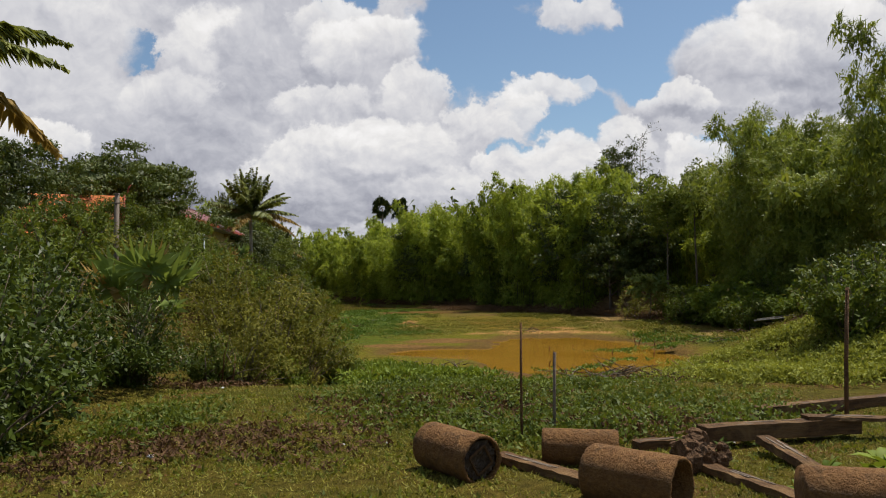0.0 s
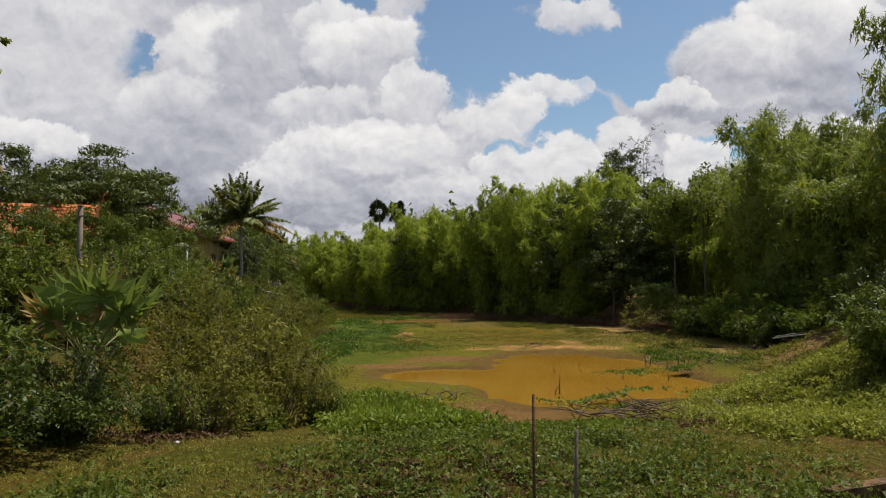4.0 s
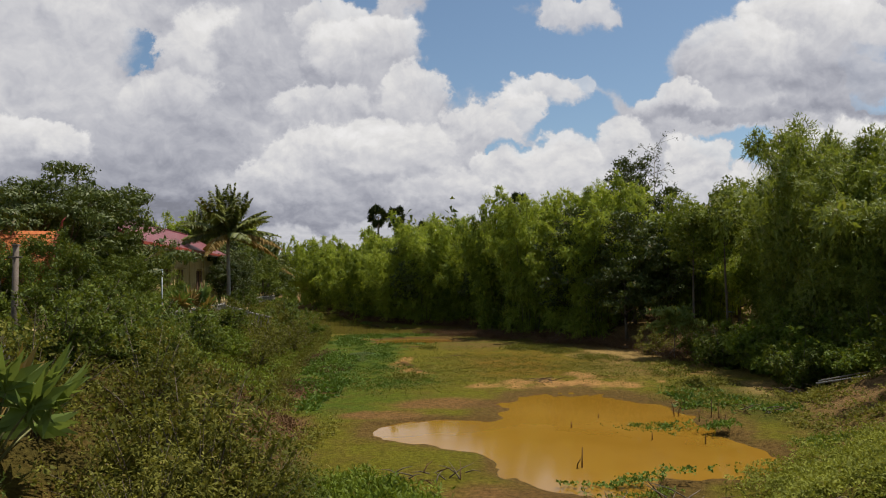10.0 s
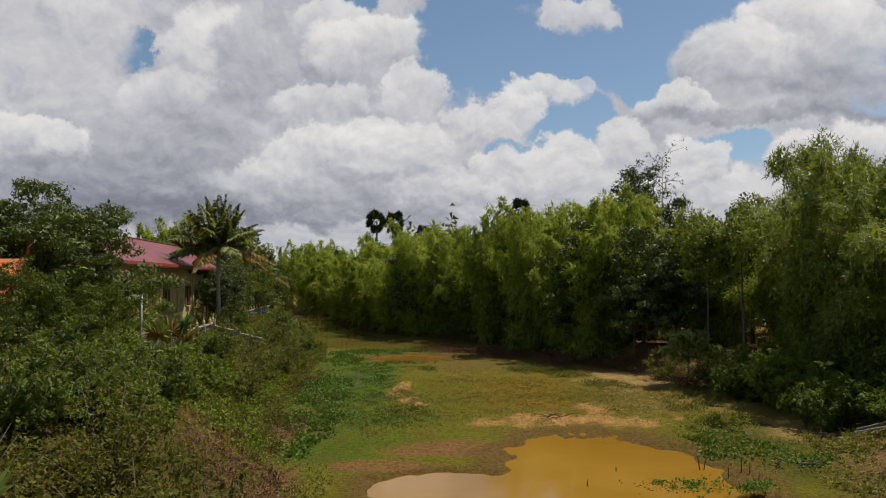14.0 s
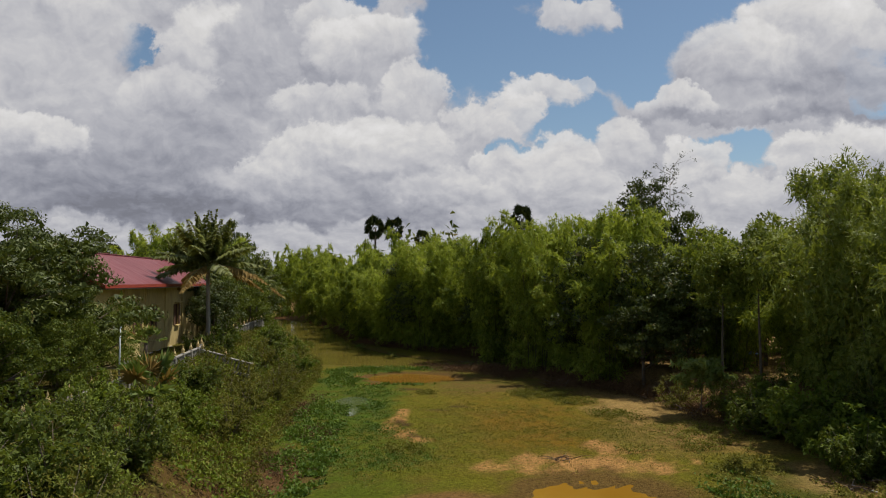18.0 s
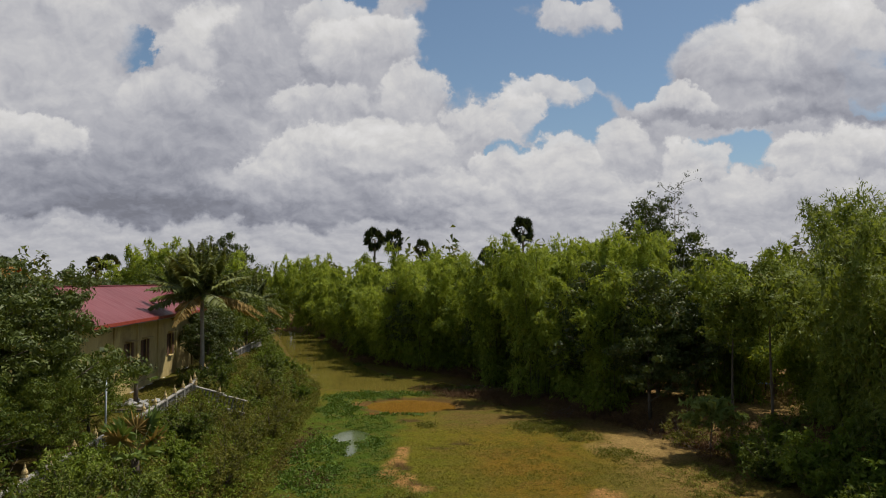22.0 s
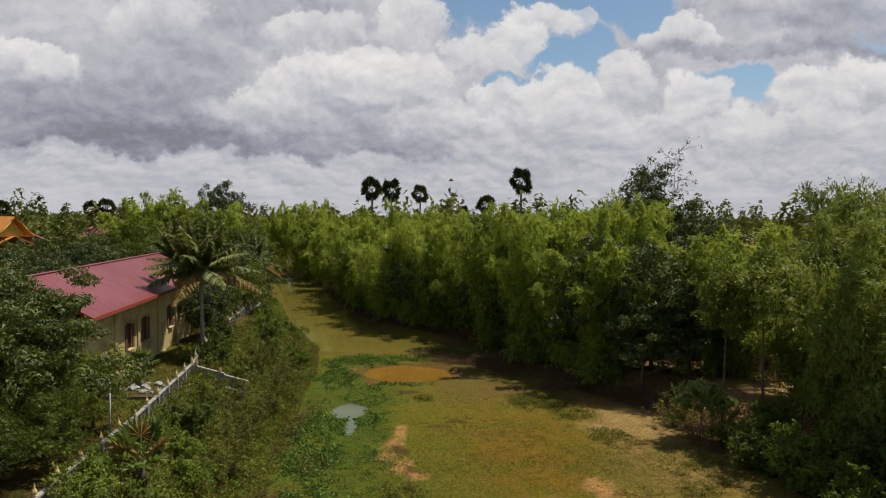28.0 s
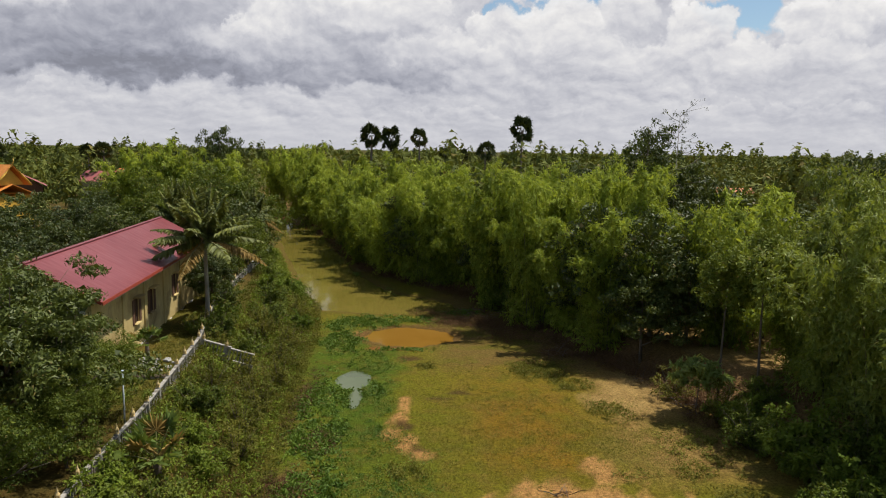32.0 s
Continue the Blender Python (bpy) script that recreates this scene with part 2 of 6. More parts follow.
M_GLOSSY = leaf_material("glossy_dark_leaf", (0.011, 0.022, 0.003), (0.075, 0.11, 0.01), 0.2, 0.48, gloss=0.14)
M_DRY = leaf_material("dry_leaf", (0.06, 0.034, 0.014), (0.19, 0.115, 0.05), 0.1, 0.85)
M_FAR = leaf_material("far_leaf", (0.045, 0.065, 0.01), (0.16, 0.185, 0.026), 0.16, 0.8, 0.5)
M_PALE = leaf_material("pale_leaf", (0.12, 0.17, 0.03), (0.26, 0.33, 0.08), 0.25)
M_BARK = rough_material("bark", (0.09, 0.065, 0.045), (0.2, 0.16, 0.12), 2.0, grain=(3, 3, 0.6))
M_PALEBARK = rough_material("pale_bark", (0.25, 0.22, 0.18), (0.4, 0.36, 0.3), 2.0, grain=(2, 2, 0.6))
M_CULM = rough_material("bamboo_culm", (0.1, 0.11, 0.035), (0.24, 0.22, 0.09), 1.0, grain=(4, 4, 0.5))
M_TWIG = rough_material("dead_twig", (0.1, 0.075, 0.055), (0.26, 0.2, 0.15), 5.0)
M_WOOD = rough_material("old_timber", (0.045, 0.022, 0.008), (0.17, 0.085, 0.03), 2.2, grain=(1, 8, 8), bump=1.0, stain=(0.2, 0.115, 0.045), stain_scale=2.0)
M_RUST = rough_material("rust_stained_concrete", (0.13, 0.055, 0.014), (0.28, 0.14, 0.045), 5.0, bump=1.0, stain=(0.09, 0.045, 0.016), stain_scale=5.0, dist=0.05)
M_SOIL = rough_material("packed_soil", (0.04, 0.028, 0.02), (0.12, 0.08, 0.05), 6.0, bump=0.8, dist=0.05)
M_ROOT = rough_material("rotten_wood", (0.07, 0.036, 0.016), (0.24, 0.125, 0.055), 6.0, bump=1.0, dist=0.05)
M_PLASTER = rough_material("cream_plaster", (0.5, 0.37, 0.14), (0.6, 0.47, 0.21), 0.5, stain=(0.26, 0.18, 0.075), stain_scale=0.35, grain=(1, 1, 0.35), bump=0.1)
M_GREYWALL = rough_material("grey_plaster", (0.4, 0.38, 0.37), (0.5, 0.47, 0.45), 0.7, stain=(0.3, 0.25, 0.22))
M_WHITEWALL = rough_material("weathered_white_plaster", (0.27, 0.25, 0.21), (0.44, 0.41, 0.36), 3.0, stain=(0.12, 0.1, 0.075), stain_scale=1.6)
M_STUPA = rough_material("ochre_plaster", (0.6, 0.42, 0.16), (0.75, 0.58, 0.3), 6.0, stain=(0.3, 0.18, 0.08), stain_scale=5)
M_OLDPOST = rough_material("weathered_post", (0.13, 0.1, 0.075), (0.24, 0.19, 0.15), 2.0, stain=(0.08, 0.06, 0.045))
M_CONCRETE = rough_material("grey_concrete", (0.3, 0.29, 0.27), (0.44, 0.42, 0.39), 2.0, stain=(0.18, 0.16, 0.13))
M_BLUEPOST = rough_material("pale_blue_paint", (0.5, 0.56, 0.6), (0.62, 0.67, 0.7), 2.0, 0.5, stain=(0.3, 0.3, 0.3))
# near-black colour that stands for the unlit inside behind windows
M_UNLIT_PANEL = rough_material("unlit_opening_panel", (0.02, 0.016, 0.012), (0.05, 0.035, 0.025), 2.0)
M_FRAME = rough_material("brown_window_wood", (0.1, 0.05, 0.03), (0.17, 0.09, 0.05), 3.0)
M_ORANGE = rough_material("orange_roof_tile", (0.5, 0.12, 0.03), (0.66, 0.21, 0.06), 4.0, 0.6, stain=(0.28, 0.08, 0.04), stain_scale=1.0)
M_TEMPLE = rough_material("temple_orange_tile", (0.62, 0.22, 0.045), (0.75, 0.3, 0.07), 1.0, 0.5)
M_YELLOW = rough_material("yellow_wall", (0.7, 0.4, 0.05), (0.8, 0.5, 0.09), 1.0, 0.6)
M_REDROOF = rough_material("faded_red_roof", (0.3, 0.085, 0.08), (0.38, 0.13, 0.12), 0.7, 0.5)
M_REDTRIM = rough_material("red_trim", (0.3, 0.05, 0.03), (0.4, 0.08, 0.05), 3.0, 0.5)
M_GREEN = rough_material("green_pediment", (0.06, 0.2, 0.11), (0.1, 0.27, 0.16), 3.0, 0.5)
M_BLUE = rough_material("blue_sheet", (0.08, 0.17, 0.36), (0.13, 0.25, 0.45), 1.0, 0.5)
M_WHITE = rough_material("white_sheet", (0.7, 0.7, 0.68), (0.85, 0.85, 0.83), 1.0, 0.5)
M_LITTER = rough_material("litter", (0.34, 0.33, 0.3), (0.55, 0.54, 0.5), 5.0, 0.6)


def roof_metal():
    """Faded red sheet metal with rain streaks down the slope."""
    m, gr, b = material("red_sheet_metal", 0.45, 0.3)
    co = coords(gr)
    streak = gr.noise(gr.vmath("MULTIPLY", co, (0.5, 3.0, 0.5)), 1.0, 5.0, 0.6)
    big = gr.noise(co, 0.14, 4.0, 0.6)
    col = gr.mix(gr.remap(big, 0.35, 0.65), (0.155, 0.03, 0.034), (0.195, 0.046, 0.05))
    col = gr.mix(gr.remap(streak, 0.5, 0.8, 0.0, 0.6), col, (0.13, 0.028, 0.034))
    gr.put(b.inputs["Base Color"], col)
    gr.put(b.inputs["Roughness"], gr.remap(streak, 0.3, 0.7, 0.36, 0.55))
    return m


M_METAL = roof_metal()


def water_material(name, deep, shallow, scum=None):
    m, gr, b = material(name, 0.06, 0.22)
    co = coords(gr)
    col = gr.mix(gr.remap(gr.noise(co, 0.13, 5.0, 0.6, 0.5), 0.35, 0.65), deep, shallow)
    if scum:
        col = gr.mix(gr.remap(gr.noise(co, 0.6, 7.0, 0.7), 0.56, 0.7, 0.0, 0.7), col, scum)
    gr.put(b.inputs["Base Color"], col)
    gr.put(b.inputs["Roughness"], gr.remap(gr.noise(co, 0.25, 4.0), 0.35, 0.65, 0.04, 0.13))
    bumped(gr, b, gr.noise(co, 4.0, 3.0), 0.05, 0.01)
    return m


M_POND = water_material("muddy_water", (0.235, 0.118, 0.013), (0.28, 0.148, 0.02))
M_POOL = water_material("orange_muddy_water", (0.19, 0.095, 0.014), (0.22, 0.115, 0.02))
M_RIVER = water_material("green_brown_water", (0.12, 0.098, 0.018), (0.155, 0.12, 0.025), (0.07, 0.085, 0.012))
M_PUDDLE = water_material("still_green_water", (0.05, 0.07, 0.025), (0.08, 0.1, 0.04))

# ---- small mesh tools ----
rng = np.random.default_rng(7)


def mesh_object(name, verts, faces, mat, parent=None, smooth=False):
    me = bpy.data.meshes.new(name)
    me.from_pydata([tuple(v) for v in verts], [], [tuple(f) for f in faces])
    me.materials.append(mat)
    if smooth:
        me.polygons.foreach_set("use_smooth", [True] * len(me.polygons))
    me.update()
    ob = new(name, me)
    if parent:
        ob.parent = parent
    return ob


def part(name, bm, mat, parent=None, label=""):
    """Link a bmesh as one mesh object under a thing or a part."""
    me = bpy.data.meshes.new(name)
    bm.to_mesh(me)
    bm.free()
    me.materials.append(mat)
    ob = new(name, me)
    if parent:
        ob.parent = parent
    return tagged(ob, label)


def thing(name, m, label, category, group="", kind=""):
    e = new(name)
    e.empty_display_size = 0.3
    e.matrix_world = m
    return tagged(e, label, category, group, kind)


def box(sx, sy, sz, x=0, y=0, z=0, bevel=0.0, turn=None):
    """A box as a bmesh: size, and the middle of its underside."""
    bm = bmesh.new()
    bmesh.ops.create_cube(bm, size=1)
    bmesh.ops.scale(bm, vec=(sx, sy, sz), verts=bm.verts)
    if bevel:
        bmesh.ops.bevel(bm, geom=bm.edges[:], offset=bevel, segments=1, affect="EDGES")
    if turn:
        bmesh.ops.transform(bm, matrix=turn, verts=bm.verts)
    bmesh.ops.translate(bm, vec=(x, y, z + sz / 2), verts=bm.verts)
    return bm


def tubes(name, runs, mat, parent=None, sides=5):
    """Tapered tubes: each run is (points, radii)."""
    V, F = [], []
    ring = [(math.cos(2 * math.pi * k / sides), math.sin(2 * math.pi * k / sides)) for k in range(sides)]
    for pts, rad in runs:
        pts = [Vector(p) for p in pts]
        start = len(V)
        for i, p in enumerate(pts):
            d = (pts[min(i + 1, len(pts) - 1)] - pts[max(i - 1, 0)]).normalized()
            a = d.orthogonal().normalized() if abs(d.z) < 0.9 else Vector((1, 0, 0)).cross(d).normalized()
            c = d.cross(a)
            V += [p + (a * u + c * w) * rad[i] for u, w in ring]
        for i in range(len(pts) - 1):
            for k in range(sides):
                q = start + i * sides
                F.append((q + k, q + (k + 1) % sides, q + sides + (k + 1) % sides, q + sides + k))
        F.append(tuple(start + k for k in reversed(range(sides))))
        F.append(tuple(start + (len(pts) - 1) * sides + k for k in range(sides)))
    return mesh_object(name, V, F, mat, parent, True)


def unit(a):
    return a / np.maximum(np.linalg.norm(a, axis=1, keepdims=True), 1e-6)


def leaves(name, P, D, L, W, mat, parent=None, droop=0.15, spin=0.42, sides=4, face=None):
    """Many small folded leaves as one mesh: base points, directions, lengths, widths and, if given, the way each faces."""
    n = len(P)
    L = np.broadcast_to(np.asarray(L, float), (n,))[:, None]
    W = np.broadcast_to(np.asarray(W, float), (n,))[:, None]
    D = unit(D)
    S = unit(np.cross(D, rng.normal(size=(n, 3)) * spin + (np.array([0, 0, 1.0]) if face is None else face)))
    N = np.cross(D, S)
    V = np.empty((n, sides, 3))
    if sides == 4:
        V[:, 0] = P
        V[:, 1] = P + D * L * 0.45 + S * W * 0.5 + N * W * 0.12
        V[:, 2] = P + D * L
        V[:, 3] = P + D * L * 0.45 - S * W * 0.5 + N * W * 0.12
    else:
        V[:, 0] = P - S * W * 0.5
        V[:, 1] = P + S * W * 0.5
        V[:, 2] = P + D * L
    V[:, 2, 2] -= (L * droop)[:, 0]
    me = bpy.data.meshes.new(name)
    me.vertices.add(sides * n)
    me.vertices.foreach_set("co", V.astype(np.float32).ravel())
    me.loops.add(sides * n)
    me.loops.foreach_set("vertex_index", np.arange(sides * n, dtype=np.int32))
    me.polygons.add(n)
    me.polygons.foreach_set("loop_start", np.arange(0, sides * n, sides, dtype=np.int32))
    me.update(calc_edges=True)
    me.materials.append(mat)
    ob = new(name, me)
    if parent:
        ob.parent = parent
    return ob


def sphere_dirs(n):
    return unit(rng.normal(size=(n, 3)))


# ---- the lie of the land ----
WATER = -1.2
LEFT_Y = [-50, 10, 20, 26, 32, 40, 50, 57, 66, 80, 90, 105, 118, 138, 172, 193, 215, 260, 400]
LEFT_X = [-7, -7, -6, -5, -4.5, -6, -9.5, -10.5, -11.3, -12.6, -13, -15.2, -20.5, -25.5, -35, -40.5, -50, -70, -140]
RIGHT_Y = [-50, 10, 20, 26, 32, 38, 45, 50, 56, 64, 72, 77, 84, 92, 102, 110, 117, 133, 160, 194, 215, 260, 400]
RIGHT_X = [16, 16, 10.5, 8.5, 13.5, 16.5, 19, 22, 23.5, 22.5, 21, 20, 14.5, 13, 11, 6, 1, -11.5, -18.5, -29, -42, -62, -130]
POND = [(8.4, 41.3, 6.4, 10.7), (0.4, 39.6, 4.2, 3.4), (5.6, 33.5, 3.6, 5.4), (2.6, 37.6, 3.0, 3.0), (10.5, 34.5, 4.0, 4.2)]
POOL = [(-2.8, 91.2, 4.9, 4.2)]
PUDDLE = [(-7.4, 76.2, 1.6, 2.7), (-6.7, 71.4, 0.6, 2.6)]
WAVES = [(rng.normal(size=2), rng.uniform(0, 6.28)) for _ in range(14)]


def sm(a, b, v):
    t = np.clip((np.asarray(v, float) - a) / (b - a), 0, 1)
    return t * t * (3 - 2 * t)


def ripple(x, y, size):
    """Smooth irregular value between about -1 and 1."""
    s = 0
    for k, (w, ph) in enumerate(WAVES):
        s = s + np.sin((x * w[0] + y * w[1]) * (1 + 0.35 * k) / size + ph) / (1 + 0.25 * k)
    return s / 3.2


def in_water(x, y, rows):
    s = 0.0
    for cx, cy, rx, ry in rows:
        s = s + np.exp(6 * (1 - np.sqrt(((x - cx) / rx) ** 2 + ((y - cy) / ry) ** 2)))
    return np.log(s + 1e-9) / 6 - 0.04 * (len(rows) - 1) + 0.06 * ripple(x, y, 1.6) + 0.10 * ripple(y, x, 0.6)


def in_river(x, y):
    xl = np.interp(y, [103, 118, 138, 172, 193, 230], [-14.6, -20, -24.8, -34.3, -39.5, -60])
    xr = np.interp(y, [103, 108, 115, 133, 160, 194, 230], [3.0, 2.4, -6, -13.6, -19.4, -31.5, -52])
    m = np.minimum(x - xl, xr - x) / 5
    return np.minimum(m, np.minimum((y - 101.5 - 0.25 * np.abs(x + 6)) / 5, (212 - y) / 5)) + 0.06 * ripple(x, y, 2.0)


def land(x, y):
    x, y = np.asarray(x, float), np.asarray(y, float)
    dl = np.interp(y, LEFT_Y, LEFT_X) - x + 0.9 * ripple(x, y, 4.0)
    dr = x - np.interp(y, RIGHT_Y, RIGHT_X) + 0.9 * ripple(y, x, 4.0)
    floor = -1.06 * (1 - sm(28, 17, y))
    w = np.interp(y, [10, 30, 45, 100], [14, 11, 8, 9])
    yard = np.interp(y, [0, 40, 100, 150, 230, 400], [2.6, 3.3, 3.3, 2.0, 0.5, 0.5])
    z = floor + (yard - floor) * sm(0, 1, dl / w)
    z = z + (0.95 - z) * sm(0, 7, dr) * (dl < 0)
    z = z + 0.05 * ripple(x, y, 1.3) + 0.1 * sm(0, 4, np.maximum(dl, dr)) * ripple(x, y, 2.2)
    z = z + 0.3 * np.exp(-((x + 2.8) / 0.6) ** 2 - ((y - 67.0) / 3.6) ** 2) + 0.2 * np.exp(-((x + 1.6) / 0.6) ** 2 - ((y - 61.3) / 1.4) ** 2)
    for m in (in_water(x, y, POND), in_water(x, y, POOL), in_water(x, y, PUDDLE), in_river(x, y)):
        z = z - 0.62 * sm(-0.12, 0.45, m)
    far = sm(230, 420, y)
    return z * (1 - far) + 0.3 * far


def ground_at(x, y):
    return float(land(x, y))


def spread(a, b, step, out, far):
    """Grid lines: even between a and b, then ever wider out to far on both sides."""
    mid = list(np.arange(a, b, step))
    hi, lo, s, t = [b], [], step, a
    while hi[-1] < far[1]:
        s *= out
        hi.append(hi[-1] + s)
    s = step
    while t > far[0]:
        s *= out
        t -= s
        lo.append(t)
    return np.array(lo[::-1] + mid + hi)


def make_ground():
    gx = spread(-20, 24, 0.42, 1.08, (-2500, 2500))
    gy = spread(5, 95, 0.45, 1.045, (-300, 3800))
    X, Y = np.meshgrid(gx, gy)
    Z = land(X, Y)
    nx, ny = len(gx), len(gy)
    me = bpy.data.meshes.new("ground")
    co = np.stack([X, Y, Z], -1).reshape(-1, 3).astype(np.float32)
    idx = (np.arange(ny - 1)[:, None] * nx + np.arange(nx - 1)[None, :]).ravel()
    quads = np.stack([idx, idx + 1, idx + nx + 1, idx + nx], -1).astype(np.int32)
    me.vertices.add(len(co))
    me.vertices.foreach_set("co", co.ravel())
    me.loops.add(quads.size)
    me.loops.foreach_set("vertex_index", quads.ravel())
    me.polygons.add(len(quads))
    me.polygons.foreach_set("loop_start", np.arange(0, quads.size, 4, dtype=np.int32))
    me.polygons.foreach_set("use_smooth", np.ones(len(quads), bool))
    me.update(calc_edges=True)
    # what covers the soil, spot by spot
    x, y = co[:, 0].astype(float), co[:, 1].astype(float)
    xl, xr = np.interp(y, LEFT_Y, LEFT_X), np.interp(y, RIGHT_Y, RIGHT_X)
    rip, rip2 = ripple(x, y, 1.8), ripple(y + 40, x, 0.9)
    col = np.tile(np.array([0.085, 0.078, 0.014]), (len(x), 1))

    def lay(w, c):
        nonlocal col
        w = np.clip(w, 0, 1)[:, None]
        col = col * (1 - w) + np.array(c) * w

    def spot(cx, cy, rx, ry, ragged=0.25):
        return sm(1.2, 0.6, np.sqrt(((x - cx) / rx) ** 2 + ((y - cy) / ry) ** 2) + ragged * rip2)

    basin = sm(-1.5, 1.5, x - xl) * sm(1.5, -1.5, x - xr) * sm(22, 27, y)
    lay(basin, (0.12, 0.118, 0.013))
    lay(basin * sm(-2, 5, x + 0.5 * rip2) * sm(53, 60, y) * sm(88, 76, y) * 0.8, (0.145, 0.112, 0.016))
    lay(basin * sm(2.0, 5, x + rip2) * sm(12, 9, x) * sm(55, 59, y) * sm(80, 66, y) * 0.6, (0.18, 0.098, 0.012))
    lay(basin * sm(-2.5, -5, x + 1.2 * rip) * sm(40, 46, y) * sm(101, 88, y), (0.06, 0.1, 0.011))
    lay(basin * sm(3.0, -3, x + 2 * rip) * sm(44, 48, y) * sm(66, 56, y) * 0.85, (0.075, 0.105, 0.011))
    lay(basin * sm(14, 16, x + rip) * sm(38, 42, y) * sm(56, 50, y) * 0.8, (0.05, 0.066, 0.012))
    lay(basin * sm(11, 15, x + 2 * rip) * sm(54, 60, y) * 0.85, (0.22, 0.15, 0.06))
    lay(basin * sm(76, 82, y + 2 * rip) * sm(-3, 3, x) * 0.8, (0.13, 0.09, 0.035))
    lay(basin * sm(-0.1, 0.5, rip) * sm(50, 60, y) * 0.5, (0.09, 0.105, 0.01))
    lay(basin * sm(0.3, 0.8, rip2) * sm(55, 62, y) * 0.5, (0.07, 0.085, 0.009))
    for cx, cy, rx, ry in ((8.5, 54.0, 5.0, 2.6), (10.8, 57.5, 1.6, 2.6), (-2.5, 69.3, 0.45, 1.9), (-2.9, 66.3, 0.6, 1.1), (-3.4, 63.7, 0.7, 1.1), (-2.0, 61.8, 0.7, 1.2), (-1.0, 60.2, 0.6, 0.8)):
        lay(spot(cx, cy, rx, ry, 0.6), (0.36, 0.21, 0.085))
    for cx, cy, rx, ry in ((1.2, 46.5, 3.4, 1.8), (3.0, 27.6, 3.6, 2.6), (-2.2, 43.2, 2.6, 1.2)):
        lay(spot(cx, cy, rx, ry), (0.17, 0.1, 0.04))
    for cx, cy, rx, ry in ((-2.4, 65.0, 0.7, 0.7), (-1.2, 60.9, 0.6, 0.5), (0.4, 71.2, 1.2, 0.5), (1.8, 72.6, 1.2, 0.4), (-2.6, 82.5, 1.3, 0.8)):
        lay(spot(cx, cy, rx, ry, 0.4) * 0.9, (0.055, 0.036, 0.018))
    for cx, cy, rx, ry, c in ((-9.5, 52, 3.5, 6, (0.11, 0.065, 0.032)), (-7.8, 38.5, 2.4, 5.0, (0.16, 0.095, 0.045)), (-6.6, 33.5, 1.8, 2.5, (0.12, 0.075, 0.035)), (-11.5, 45, 3, 4, (0.17, 0.095, 0.04)), (-4.6, 86.0, 2.6, 0.7, (0.2, 0.085, 0.03)),
                              (-8.2, 92.0, 1.0, 1.3, (0.24, 0.15, 0.06)), (-46, 216, 9, 10, (0.3, 0.15, 0.07))):
        lay(spot(cx, cy, rx, ry), c)
    for rows in (POND, POOL):
        m = in_water(x, y, rows)
        lay(sm(-0.3, -0.06, m + 0.1 * rip2) * 0.85, (0.115, 0.07, 0.028))
    lay(sm(-0.5, 0.05, in_river(x, y)) * 0.8, (0.1, 0.075, 0.025))
    bank = sm(-1, 3, x - xr) * sm(28, 44, y)
    lay(bank, (0.2, 0.13, 0.065))
    for cx, cy, rx, ry in ((31, 84, 9, 12), (20, 74.5, 5, 4.5), (16, 71, 4, 3.5), (24, 50, 5, 5)):
        lay(spot(cx, cy, rx, ry, 0.2), (0.28, 0.2, 0.085))
    lay(sm(0, 4, xl - x) * sm(20, 28, y) * 0.8, (0.07, 0.056, 0.02))
    lay(sm(-16, -19, x) * sm(52, 60, y) * sm(100, 92, y), (0.085, 0.082, 0.018))
    lay(sm(0.25, 0.8, rip2) * sm(26, 20, y) * 0.8, (0.12, 0.066, 0.03))
    lay(sm(0.1, 0.7, rip) * sm(26, 20, y) * 0.6, (0.06, 0.072, 0.01))
    lay(sm(260, 420, y), (0.06, 0.066, 0.02))
    ca = me.color_attributes.new("cover", "FLOAT_COLOR", "POINT")
    ca.data.foreach_set("color", np.concatenate([col, np.ones((len(x), 1))], 1).astype(np.float32).ravel())
    m, gr, b = material("soil_and_turf", 0.95, 0.05)
    at = gr.t.nodes.new("ShaderNodeAttribute")
    at.attribute_name = "cover"
    co_ = coords(gr)
    n1, n2, n3 = gr.noise(co_, 0.7, 6.0, 0.65), gr.noise(co_, 5.0, 6.0, 0.7), gr.noise(co_, 28.0, 4.0, 0.7)
    c = gr.mix(gr.remap(n1, 0.45, 0.65, 0.0, 0.4), at.outputs["Color"], (0.125, 0.075, 0.026))
    c = gr.vmath("MULTIPLY", c, (1.09, 1.0, 0.82))
    c = gr.mix(gr.remap(n2, 0.3, 0.7, 0.0, 1.0), gr.vmath("SCALE", c, 0.5), gr.vmath("SCALE", c, 1.55))
    c = gr.mix(gr.remap(n3, 0.35, 0.7, 0.0, 0.6), c, gr.vmath("SCALE", c, 0.45))
    c = gr.mix(gr.remap(gr.noise(co_, 9.0, 3.0), 0.68, 0.76, 0.0, 0.2), c, (0.28, 0.2, 0.08))
    gr.put(b.inputs["Base Color"], c)
    bumped(gr, b, gr.math("ADD", gr.math("MULTIPLY", n2, 2.0), n3), 0.9, 0.06)
    me.materials.append(m)
    tagged(new("ground", me), "earth and short grass sloping down to a muddy basin", "ground", kind="structure")


make_ground()


